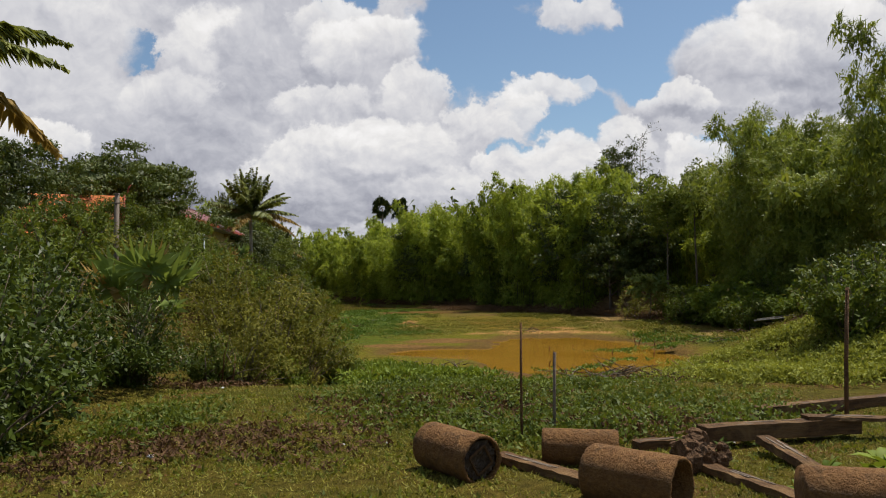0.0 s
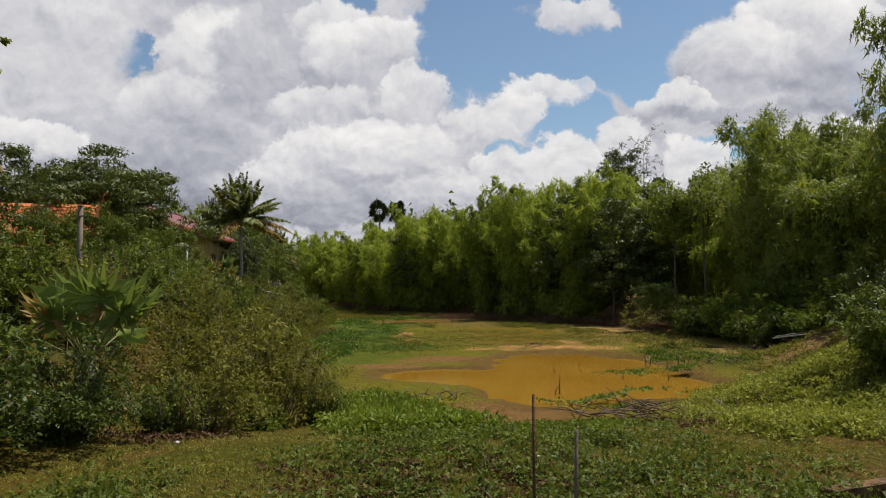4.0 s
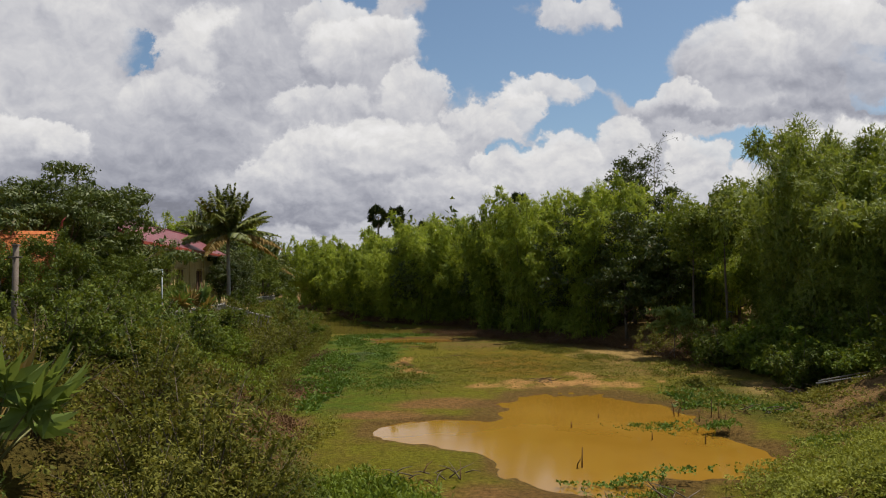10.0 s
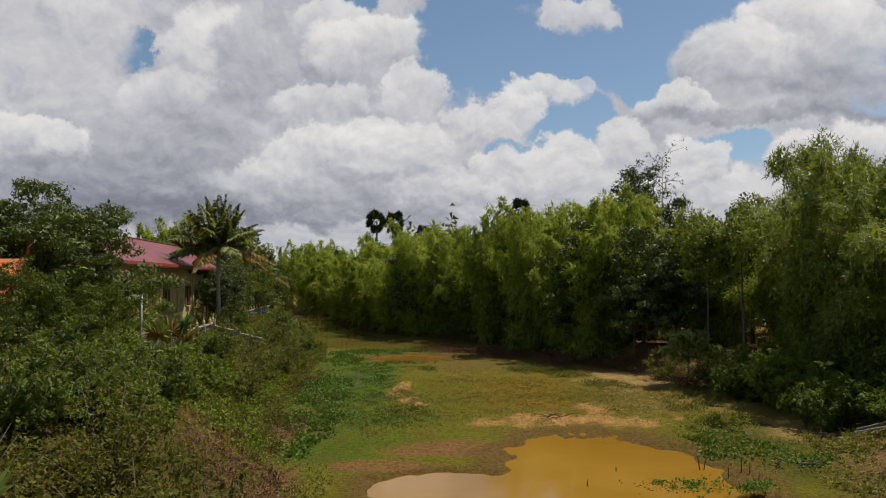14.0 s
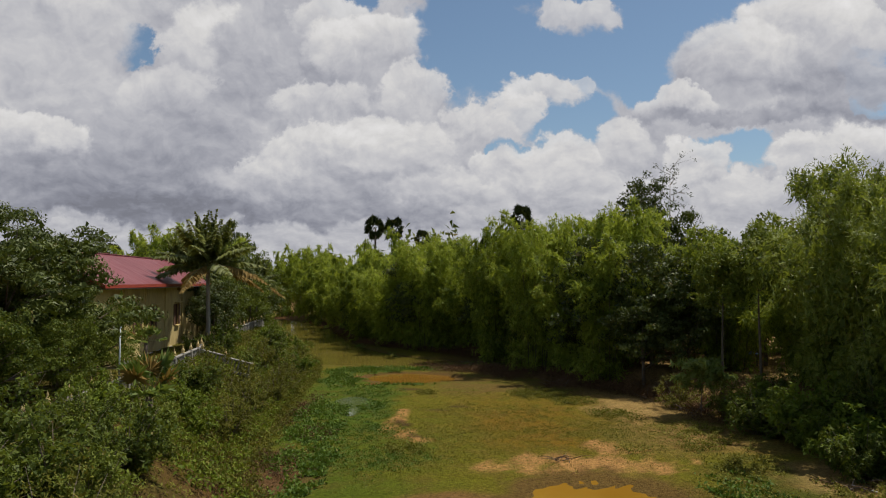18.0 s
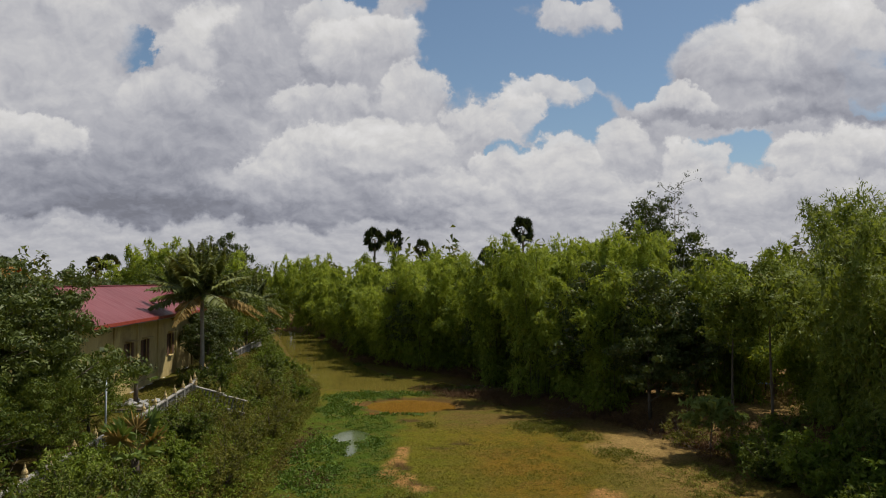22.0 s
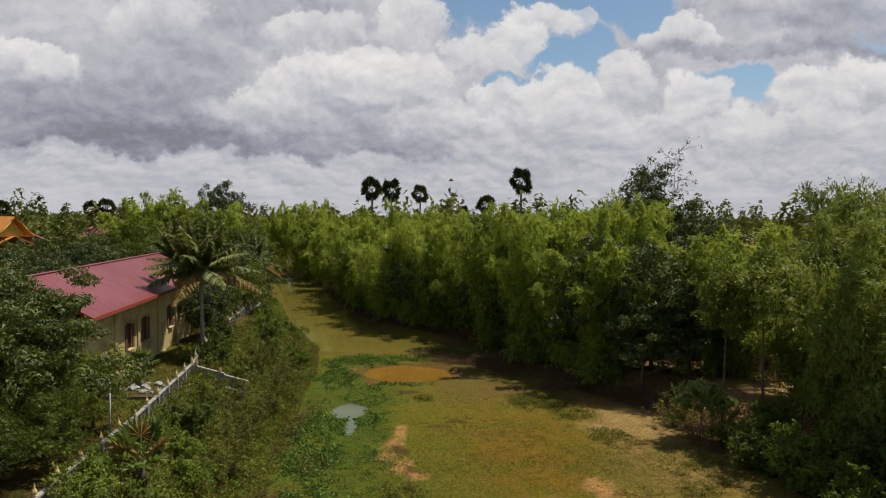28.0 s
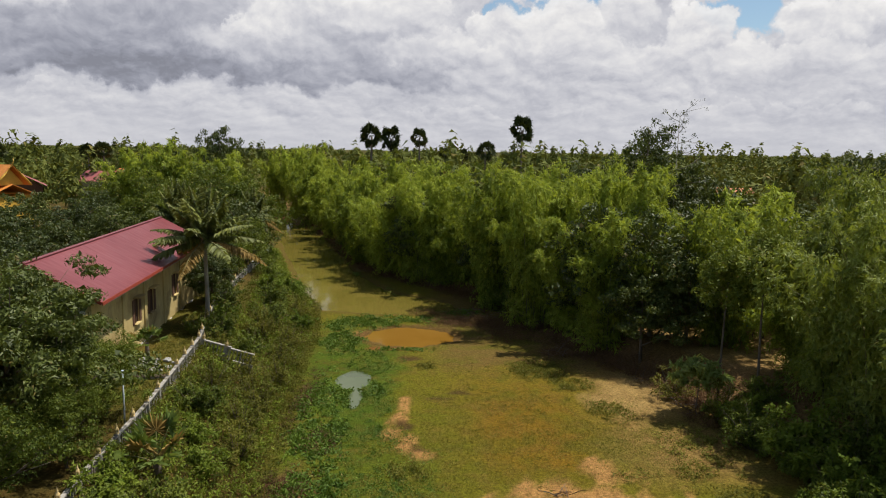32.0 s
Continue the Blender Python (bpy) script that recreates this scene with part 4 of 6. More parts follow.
# x, y, size, kind
for x, y, s, k in ((-7.6, 10.2, 1.0, 4), (-8.8, 12.6, 1.1, 4), (-9.5, 15.5, 1.05, 4), (-8.4, 18.5, 0.85, 4), (-11.5, 18.5, 1.1, 2), (-6.2, 22.2, 0.78, 0), (-7.4, 25.6, 1.0, 1), (-4.9, 25.2, 0.9, 1),
                   (-11.5, 27.0, 1.0, 0), (-7.2, 28.0, 1.15, 1), (-4.4, 29.4, 0.5, 0), (-9.8, 31.5, 1.0, 0), (-13, 31.5, 1.0, 2), (-14.5, 26, 1.05, 2), (-12.2, 36, 1.0, 2), (-10.6, 35.0, 0.7, 2),
                   (-15.2, 38, 0.9, 2), (-14, 42, 0.8, 2), (-11.8, 40.6, 0.9, 2), (-15.6, 46, 0.75, 3), (-13.3, 46, 0.7, 2), (-13.4, 52.5, 0.7, 3), (-15.0, 55.5, 0.7, 3), (-12.6, 57, 0.75, 0), (-15.6, 59.5, 0.8, 2),
                   (-13.5, 61.5, 0.9, 0), (-16.2, 64, 0.85, 1), (-13.8, 66.5, 0.9, 0), (-15.3, 70, 0.8, 1), (-13.4, 73.5, 0.85, 0), (-16.6, 75.5, 0.8, 2), (-14.2, 79, 0.9, 1), (-17, 82, 0.85, 0), (-14.8, 85, 0.85, 1),
                   (-17.5, 88, 0.9, 2), (-15.2, 91.5, 0.8, 3), (-18.6, 94, 0.9, 2), (-16.2, 97.5, 0.85, 1), (-20.0, 100, 0.9, 3), (-17.6, 104, 0.8, 3), (-22, 108, 0.9, 2), (-20.5, 112, 0.85, 3), (-23.5, 118, 0.9, 3),
                   (-26, 124, 0.9, 2), (-28, 132, 0.9, 3), (-30, 141, 1.0, 3), (-33, 152, 1.0, 2), (-37, 163, 1.0, 3), (-40, 176, 1.1, 2), (-45, 188, 1.2, 2),
                   (14.8, 23.8, 1.0, 2), (17.0, 26.2, 1.3, 3), (18.6, 23.0, 1.3, 3), (20.5, 28, 1.2, 4), (22.5, 33.5, 1.1, 4), (24.0, 38.5, 1.1, 4), (25.8, 44, 1.2, 2),
                   (20.0, 72.0, 0.9, 1), (21.8, 66.5, 0.9, 0), (22.6, 62.0, 0.9, 2), (23.6, 57.5, 0.9, 2), (23.6, 53.5, 0.75, 2), (25.5, 67.5, 0.9, 2), (22.6, 50.4, 0.95, 2), (25.4, 49.8, 1.2, 3), (27.8, 51.5, 1.3, 2), (24.2, 46.8, 0.8, 3), (24.6, 55.5, 1.2, 3), (27.0, 56.5, 1.4, 2), (-5.3, 23.4, 0.6, 3), (-6.9, 20.8, 0.5, 2), (-3.7, 26.6, 0.5, 2), (-6.0, 25.6, 1.15, 0),
                   (-20.5, 74.5, 0.6, 2), (-25.5, 44.5, 0.9, 2), (-22, 40, 0.9, 2), (-19.2, 37, 0.9, 3), (-17.3, 33.5, 0.9, 2), (-19, 29, 1.0, 2), (-26, 37, 1.1, 2),
                   (-19.2, 75.5, 0.85, 2), (-20.2, 79.5, 0.85, 3), (-21.2, 84, 0.9, 2), (-22.4, 89.5, 0.85, 2), (-18.3, 72.8, 0.55, 1), (-17.0, 67.5, 0.6, 3), (-20.6, 77.2, 0.6, 1), (23.8, 58, 1.05, 3), (22.3, 61.5, 1.2, 2), (24.4, 54.8, 1.1, 3), (23.2, 64.4, 1.2, 3), (23.4, 51.6, 1.1, 3),
                   (26.2, 53.0, 1.5, 3), (25.0, 59.2, 1.5, 3)):
    place((FEATHER if y < 44 else AFAR)[k], x, y, R.uniform(0, 360), s, R.uniform(0.9, 1.08))


def fan_palm(name, n, reach, seed, mat, label, stem=0.85):
    """A short palm: round pleated fans on stalks."""
    r = np.random.default_rng(seed)
    e = thing(name, NOWHERE, label, "palm")
    tubes("trunk", [([(0, 0, -0.4), (0, 0, stem * 0.6), (0, 0, stem + 0.15)], [0.2, 0.18, 0.14])], M_BARK, e, 7)
    for k in range(n):
        a, el = k * 2.399 + r.uniform(-0.2, 0.2), r.uniform(0.15, 1.25)
        d = Vector((math.cos(a) * math.cos(el), math.sin(a) * math.cos(el), math.sin(el)))
        base = Vector((0, 0, stem))
        hub = base + d * reach * r.uniform(0.75, 1.05)
        side = d.cross(Vector((0, 0, 1))).normalized()
        up_ = side.cross(d).normalized()
        V, F = [hub], []
        segs = 22
        for q in range(segs + 1):
            ang = -2.2 + 4.4 * q / segs
            ray = (d * math.cos(ang) + side * math.sin(ang)) * reach * 0.62 * (0.85 + 0.15 * math.cos(ang))
            fold = up_ * (0.06 if q % 2 else -0.06)
            V.append(hub + ray * 0.5 + fold + Vector((0, 0, -0.06 * ray.length)))
            tip_ang = ang + 0.07
            V.append(hub + (d * math.cos(tip_ang) + side * math.sin(tip_ang)) * ray.length - Vector((0, 0, 0.25 * reach * (q % 3) / 3)))
        for q in range(segs):
            F.append((0, 1 + 2 * q, 3 + 2 * q))
            F.append((1 + 2 * q, 2 + 2 * q, 3 + 2 * q))
        leaf = mesh_object("fan", V, F, M_PALM_DRY if k >= n - 3 else mat, e)
        tubes("stalk", [([base, (base + hub) / 2 + Vector((0, 0, 0.05)), hub], [0.025, 0.02, 0.015])], M_CULM, leaf, 4)
    return e


fan = fan_palm("fan_palm", 17, 1.15, 61, M_FAN, "young fan palm with pleated green fans and dry lower leaves", 1.6)
low_fan = fan_palm("fan_palm", 15, 1.3, 62, M_FAN, "low young fan palm with fresh green fans among shrubs", 0.6)
place(low_fan, -10.0, 22.8, 20, 1.5, 1.2, 0.0)
place(low_fan, -14.5, 49.3, 130, 1.25, 1.2, 0.0)
place(fan, -21.5, 66, 70, 0.9, 1.0, 0.0)


def coconut(name, trunk_h, frond, n, seed, label):
    """A coconut palm: curved ringed trunk and arching feathered fronds."""
    r = np.random.default_rng(seed)
    e = thing(name, NOWHERE, label, "palm")
    tubes("trunk", [([(0, 0, -0.3), (0.1, 0, trunk_h * 0.3), (0.05, 0, trunk_h * 0.7), (0, 0, trunk_h)], [0.24, 0.17, 0.15, 0.16])], M_PALEBARK, e, 8)
    top = np.array([0, 0, trunk_h])
    for k in range(n):
        a = k * 2.399 + r.uniform(-0.25, 0.25)
        rise = 1.45 - 1.75 * (k / n) ** 1.25 + r.uniform(-0.1, 0.1)
        ln = frond * r.uniform(0.85, 1.08)
        d = np.array([math.cos(a) * math.cos(rise), math.sin(a) * math.cos(rise), math.sin(rise)])
        ts = np.linspace(0, 1, 9)
        spine = np.array([top + d * ln * t + np.array([0, 0, -ln * (0.08 + 0.25 * math.cos(rise)) * t ** 2.2]) for t in ts])
        dry = k >= n - 4
        rib = tubes("frond", [(spine, [0.05 * (1 - t) + 0.008 for t in ts])], M_CULM, e, 4)
        side = np.cross(d, [0, 0, 1.0])
        side /= np.linalg.norm(side)
        q = np.repeat(np.linspace(0.12, 1, 72), 2)
        sgn = np.tile([1, -1], 72)
        P = np.stack([np.interp(q, ts, spine[:, i]) for i in range(3)], 1)
        D = sgn[:, None] * side * 0.8 + d * 0.55 + np.array([0, 0, -0.55]) + r.normal(size=(144, 3)) * 0.14
        L = ln * 0.17 * np.sin(np.clip(q * 1.02, 0, 1) * 2.7 + 0.3).clip(0.25)
        leaves("blade", P, D, L, 0.19, M_PALM_DRY if dry else M_PALM, rib, 0.3)
    return e


coco = coconut("coconut_palm", 7.3, 5.4, 30, 71, "coconut palm with arching fronds and some yellowed ones")
place(coco, -21.0, 78.5, 20, 1.12, 0.95)
place(coco, -29.5, 96, 200, 0.85, 1.2)
place(coco, -27, 120, 100, 0.85, 1.1)
place(coco, -34, 128, 300, 0.8, 1.2)
place(coco, -84, 165, 60, 0.8, 0.8)
place(coco, 125, 210, 60, 1.2, 1.3)
place(coco, -14.7, 17.8, 310, 0.95, 1.14)


def sugar_palm(name, seed):
    """A tall palm with a round head of stiff fans."""
    r = np.random.default_rng(seed)
    e = thing(name, NOWHERE, "tall sugar palm with a round dark head of fans", "palm", "sugar palms over the woods")
    tubes("trunk", [([(0, 0, 0), (0.1, 0, 8), (0, 0, 17)], [0.3, 0.24, 0.22])], M_BARK, e, 7)
    n = 46
    d = sphere_dirs(n)
    d[:, 2] = d[:, 2] * 1.0 + 0.15
    d = unit(d)
    P, D, FC = [], [], []
    for k in range(n):
        hub = np.array([0, 0, 17.0]) + d[k] * r.uniform(1.0, 1.9)
        s = unit(np.cross(d[k], [0, 0, 1.0])[None])[0]
        lean = r.uniform(-1.5, 1.5)
        s, f = s * math.cos(lean) + np.cross(d[k], s) * math.sin(lean), np.cross(d[k], s) * math.cos(lean) - s * math.sin(lean)
        for ang in np.linspace(-1.7, 1.7, 13):
            P.append(hub)
            D.append(d[k] * math.cos(ang) + s * math.sin(ang) + r.normal(size=3) * 0.06)
            FC.append(f)
    leaves("crown", np.array(P), np.array(D), r.uniform(1.0, 1.35, len(P)), 0.3, M_SUGAR, e, 0.05, 0.1, 4, np.array(FC))
    return e


sugar = sugar_palm("sugar_palm", 81)
for x, y, top in ((-14.8, 182, 24), (-10.2, 180, 23.5), (-4.8, 235, 24.5), (19.2, 176, 26), (12.8, 200, 20.5), (-95, 214, 18.5), (-90, 212, 19), (-120, 214, 18.5), (3.6, 260, 19), (9.5, 262, 18.5), (-80, 300, 17)):
    place(sugar, x, y, R.uniform(0, 360), 1.05, top / 20.4)

drop(*BAM, *NEAR, *BROAD, spreading, bare, full, slim, pale, *FEATHER, *AFAR[:4], fan, low_fan, coco, sugar)

# ---- low cover, too many to count ----


def cover(name, label, n, where, leaf, width, mat, height, rise=0.7, droop=0.2, bunch=6):
    """A patch of low leaves over the ground; where(r, n) gives x, y of the plants."""
    r = np.random.default_rng(len(label) * 7 + n % 97)
    x, y = where(r, n)
    z = land(x, y)
    m = len(x)
    P = np.repeat(np.stack([x, y, z], 1), bunch, 0) + r.normal(size=(m * bunch, 3)) * np.array([leaf * 0.6, leaf * 0.6, 0])
    P[:, 2] += np.repeat(r.uniform(0, 1, m) ** 1.5, bunch) * height
    D = r.normal(size=(m * bunch, 3)) * 0.8 + np.array([0, 0, rise])
    return tagged(leaves(name, P, D, r.uniform(0.7, 1.3, len(P)) * leaf, r.uniform(0.7, 1.3, len(P)) * width, mat, None, droop, 0.42, 3 if leaf < 0.125 else 4), label, name.replace("_", " "), kind="stuff")


def patch(rows, ragged=0.25, thin=-0.3, stray=0.0):
    """Random spots inside a few ragged ellipses: x, y, half width, half depth."""
    def pick(r, n):
        a = np.array(rows)
        k = r.choice(len(a), n, p=a[:, 2] * a[:, 3] / (a[:, 2] * a[:, 3]).sum())
        t, q = r.uniform(0, 6.283, n), np.sqrt(r.uniform(0, 1, n))
        q = q * (1 + ragged * np.sin(t * 3 + k) * np.cos(t * 5 + 2 * k))
        q = q * r.uniform(0.6, 1.25, n)
        x, y = a[k, 0] + np.cos(t) * q * a[k, 2], a[k, 1] + np.sin(t) * q * a[k, 3]
        x = x + stray * ripple(y, x, 1.2)
        keep = ripple(x, y, 0.4) + r.normal(size=n) * 0.25 > thin
        return x[keep], y[keep]
    return pick


def field(x0, x1, y0, y1, bare=0.0):
    def pick(r, n):
        x = r.uniform(x0, x1, n)
        y = y0 + (y1 - y0) * r.uniform(0, 1, n) ** 1.35
        keep = ripple(x, y, 1.1) + r.normal(size=n) * 0.35 > bare
        return x[keep], y[keep]
    return pick


cover("grass", "short patchy yellow-green pasture grass", 34000, field(-9, 10, 5, 22, -0.2), 0.1, 0.022, M_GRASS, 0.0, 1.1, 0.3, 4)
cover("lawn_weeds", "scattered small leafy weeds in the pasture", 6500, field(-8, 9, 6, 19, 0.4), 0.11, 0.055, M_CREEPER, 0.03, 0.9, 0.2, 4)
cover("weeds", "low dark weeds with small leaves among the grass", 5600, patch([(1.2, 14.5, 3.6, 3.2), (2.8, 18.0, 4.5, 2.0), (-1.0, 17.0, 2.2, 1.6), (5.5, 14.0, 3.0, 3.0), (2.5, 11.5, 1.6, 1.0), (-5.6, 13.8, 1.2, 3.0)]), 0.12, 0.06, M_MID, 0.28)
cover("withered_weeds", "withered brown weeds and dead leaves", 5200, patch([(0.6, 15.2, 3.4, 2.6), (-2.8, 11.5, 2.4, 1.6), (-5.2, 10.2, 1.6, 1.8), (4.6, 12.6, 2.4, 1.4), (-7.2, 19.6, 2.6, 1.4), (-9.8, 53, 2.6, 6.0), (-8.2, 62, 1.4, 3.0), (9.2, 22.5, 2.6, 2.2), (-10.8, 71, 1.2, 8)]), 0.12, 0.055, M_DRY, 0.2, 0.4)
cover("water_spinach", "bright green leafy marsh plants in a dense bed", 5600, patch([(-0.8, 25.2, 2.0, 4.2), (-2.4, 28.2, 1.8, 2.6), (-0.2, 21.4, 2.4, 1.2)]), 0.26, 0.075, M_BRIGHT, 0.45, 0.7)
cover("creeper", "pale yellow-green creeper sprawling over the slope", 17000, patch([(11.5, 23.6, 3.4, 4.2), (13.8, 28.5, 3.4, 4.2), (9.8, 19.8, 2.2, 2.0), (16.5, 31.5, 3.2, 3.0), (13.2, 20.0, 3.2, 2.6)]), 0.15, 0.055, M_CREEPER, 0.5, 0.5)
cover("low_creeper", "low green plants on the pond margin", 2600, patch([(4.6, 23.4, 3.4, 1.6), (1.8, 19.8, 3.6, 1.0), (6.8, 29.5, 1.6, 0.6), (16.2, 34.8, 1.6, 2.0)]), 0.13, 0.06, M_BRIGHT, 0.1, 0.7)
cover("water_hyacinth", "fresh green water hyacinth and marsh weed", 21000, patch([(-9.4, 70, 2.2, 7), (-8.4, 62, 2.4, 4.5), (-7.6, 55.5, 2.2, 4.2), (-5.2, 73.5, 1.1, 2.2), (-8.0, 97.5, 4.0, 3.6), (-10.2, 88.0, 2.0, 5.5), (-2.0, 98.8, 3.2, 1.8), (-11.5, 94, 1.8, 4), (-3.8, 85.6, 3.6, 0.7), (-6.4, 84.0, 2.2, 1.2),
                                                                                              (-8.6, 116, 2.0, 3), (-13.5, 128, 1.3, 3), (3.5, 102.5, 2.2, 2.0), (-20.2, 120, 1.6, 3), (-15.8, 111, 1.8, 4), (-6.9, 49.5, 1.3, 4.5), (15.4, 47.5, 1.8, 4.0), (17.5, 43.5, 1.2, 1.6)], 0.3, 0.05, 1.1), 0.24, 0.15, M_HYACINTH, 0.1, 0.35, 0.15, 4)
cover("floating_weed", "floating green weed patch on muddy water", 420, lambda r, n: (np.concatenate([r.normal(10.3, 0.75, n // 2), r.normal(13.0, 0.35, n // 4), r.normal(7.2, 1.2, n // 4)]), np.concatenate([r.normal(40.2, 0.5, n // 2), r.normal(38.4, 0.3, n // 4), r.normal(30.4, 0.35, n // 4)])), 0.14, 0.09, M_HYACINTH, 0.0, 0.8)
bpy.data.objects["floating_weed"].location.z = 0.42
cover("basin_grass", "sparse green turf on the drying basin floor", 22000, patch([(4, 64, 8, 11), (-3, 56, 5, 7), (15, 47, 3, 5), (14, 62, 5, 8)], 0.2), 0.1, 0.035, M_GRASS, 0.0, 0.9, 0.2, 3)
cover("basin_scrub", "low straggling scrub on the dry basin margin", 2600, patch([(13.8, 68.5, 1.9, 2.2), (-1.8, 57.5, 1.6, 1.2), (9.5, 79, 3.0, 3.0), (16.5, 58, 1.2, 1.2), (-0.8, 80, 1.0, 1.0), (12, 75, 2.0, 2.0)]), 0.17, 0.07, M_SHRUB, 0.3)
cover("margin_weeds", "mixed weeds and seedlings on the bare bank", 3600, patch([(18.6, 39.5, 2.2, 5), (21.0, 46.5, 2.4, 4), (15.6, 47.5, 1.8, 4), (17.5, 53, 2.5, 2.5), (18.5, 61, 2.5, 5), (12, 57.5, 1.6, 1.0), (22.5, 42, 2.5, 4)], 0.3, 0.0, 0.8), 0.2, 0.08, M_SHRUB, 0.25, 0.4)
cover("marsh_weed", "fine floating green weed round the marsh puddle", 9000, patch([(-5.6, 73.5, 2.6, 7.0), (-5.0, 64, 3.0, 5.0), (-6.2, 81, 3.0, 3.0), (-3.4, 56, 4.0, 5.0)], 0.3, -0.1, 0.8), 0.13, 0.07, M_HYACINTH, 0.04, 0.35, 0.1, 3)
cover("basin_tufts", "scattered dark tufts on the drying basin floor", 1500, patch([(5, 68, 8, 13), (13, 66, 5, 10), (0, 78, 6, 6)], 0.3, 0.2), 0.16, 0.045, M_SHRUB, 0.06, 0.6, 0.2, 7)
cover("bank_brush", "dry brown brush and leaf litter along the hedge foot", 9000, lambda r, n: (lambda y: (np.interp(y, RIGHT_Y, RIGHT_X) + r.normal(size=n) * 1.1 + 0.3 + 0.8 * ripple(y, y, 1.5), y))(70 + 130 * r.uniform(0, 1, n) ** 1.3), 0.34, 0.05, M_DRY, 0.7, 0.5)
cover("dry_brush", "dry straw-coloured brush under the bamboo", 5200, patch([(20.6, 67.0, 1.6, 2.4), (18.8, 77.5, 1.6, 1.2), (11.8, 84, 1.6, 2), (4, 97, 5, 3), (-0.6, 101.5, 2.5, 1.4), (8, 92.5, 3.5, 4), (21, 72, 1.5, 2.5)]), 0.3, 0.03, M_DRY, 0.6, 0.8)
cover("yard_grass", "rough grass in the yard beside the hall", 5200, patch([(-21.2, 76, 2.2, 12), (-20, 58, 1.8, 5), (-21, 84, 2, 6)]), 0.16, 0.05, M_GRASS, 0.05, 1.0, 0.2, 4)
cover("bank_weeds", "mixed green weeds covering the steep bank", 14000, lambda r, n: (lambda y: (np.interp(y, LEFT_Y, LEFT_X) - r.uniform(-0.5, 8.0, n), y))(46 + 71 * r.uniform(0, 1, n) ** 1.1), 0.22, 0.08, M_SHRUB, 0.6, 0.7, 0.2, 4)
cover("slope_weeds", "straggling weeds on the bare slope between shrubs", 3600, patch([(-12.5, 40, 3.0, 6.5), (-8.5, 44, 1.6, 4.0), (-10.5, 30, 3.5, 4.0), (-5.2, 39, 0.9, 4.0), (-6.2, 24, 2.6, 2.4)], 0.3, 0.0), 0.2, 0.07, M_SHRUB, 0.5, 0.7, 0.2, 4)
cover("slope_litter", "dry brown leaves and twigs on the bare slope", 2600, patch([(-7.8, 38.5, 2.2, 5.0), (-6.6, 33.0, 1.8, 2.6), (-9.2, 46, 1.8, 3.0)], 0.3, -0.1), 0.16, 0.05, M_DRY, 0.15, 0.4)
cover("bank_leaves", "bright leafy growth on the steep bank", 9000, lambda r, n: (lambda y: (np.interp(y, LEFT_Y, LEFT_X) - r.uniform(0.5, 7.0, n), y))(44 + 110 * r.uniform(0, 1, n)), 0.26, 0.11, M_BRIGHT, 0.55)


def far_woods():
    """Woodland out to the horizon: many crowns of coarse leaves."""
    r = np.random.default_rng(91)
    P, D, L, FC = [], [], [], []
    for k in range(1700):
        y = 150 + 1500 * r.uniform(0, 1) ** 2.2
        x = r.uniform(-0.85, 0.85) * (y + 30)
        xl, xr = np.interp(y, LEFT_Y, LEFT_X), np.interp(y, RIGHT_Y, RIGHT_X)
        if y < 330 and xl - 8 < x < xr + 6:
            continue
        if y < 185 and -100 < x < -60:
            continue
        h = r.uniform(8, 14.5) + 3.0 * ripple(x, y, 25.0) + (6 if r.uniform() < 0.12 else 0)
        w = r.uniform(2.4, 4.4) * (1 + y / 800)
        if y < 650 and r.uniform() < 0.16:
            h, w = r.uniform(17, 25), r.uniform(2.4, 4.2)
        n = 110
        q = sphere_dirs(n)
        q[:, 2] = np.abs(q[:, 2]) - 0.1
        lump = 1 + 0.25 * np.sin(q[:, :1] * 5 + k) * np.cos(q[:, 1:2] * 4 + k)
        P.append(np.array([x, y, h * 0.5]) + q * np.array([w, w, h * 0.5]) * lump * r.uniform(0.75, 1.0, (n, 1)))
        turn = r.normal(size=(n, 3)) + np.array([0, 0, -0.4])
        D.append(turn - q * (turn * q).sum(1, keepdims=True) * 0.7)
        FC.append(q + np.array([0, 0, 0.2]))
        L.append(np.full(n, 1.1 + y / 380))
    P, D, L = np.concatenate(P), np.concatenate(D), np.concatenate(L)
    tagged(leaves("far_woods", P, D, L, L * 0.6, M_FAR, None, 0.15, 0.4, 3, np.concatenate(FC)), "green woodland stretching away to the horizon", "woods", kind="stuff")


far_woods()

# ---- temple side: hall, fence, shrine ----


def gable_roof(w, ln, rise, thick, over=0.0, skirt=0.0):
    """Two roof slabs meeting at a ridge along y; w is the half width. Returns the right and left slab."""
    out = []
    for s in (1, -1):
        bm = bmesh.new()
        pr = [(0, rise), (s * w, 0), (s * w, -thick), (0, rise - thick)]
        vs = [[bm.verts.new((x, y, z)) for x, z in pr] for y in (0, ln)]
        for k in range(4):
            q = (vs[0][k], vs[0][(k + 1) % 4], vs[1][(k + 1) % 4], vs[1][k])
            bm.faces.new(q if s < 0 else q[::-1])
        bm.faces.new(vs[0] if s > 0 else vs[0][::-1])
        bm.faces.new(vs[1][::-1] if s > 0 else vs[1])
        bmesh.ops.recalc_face_normals(bm, faces=bm.faces[:])
        out.append(bm)
    return out


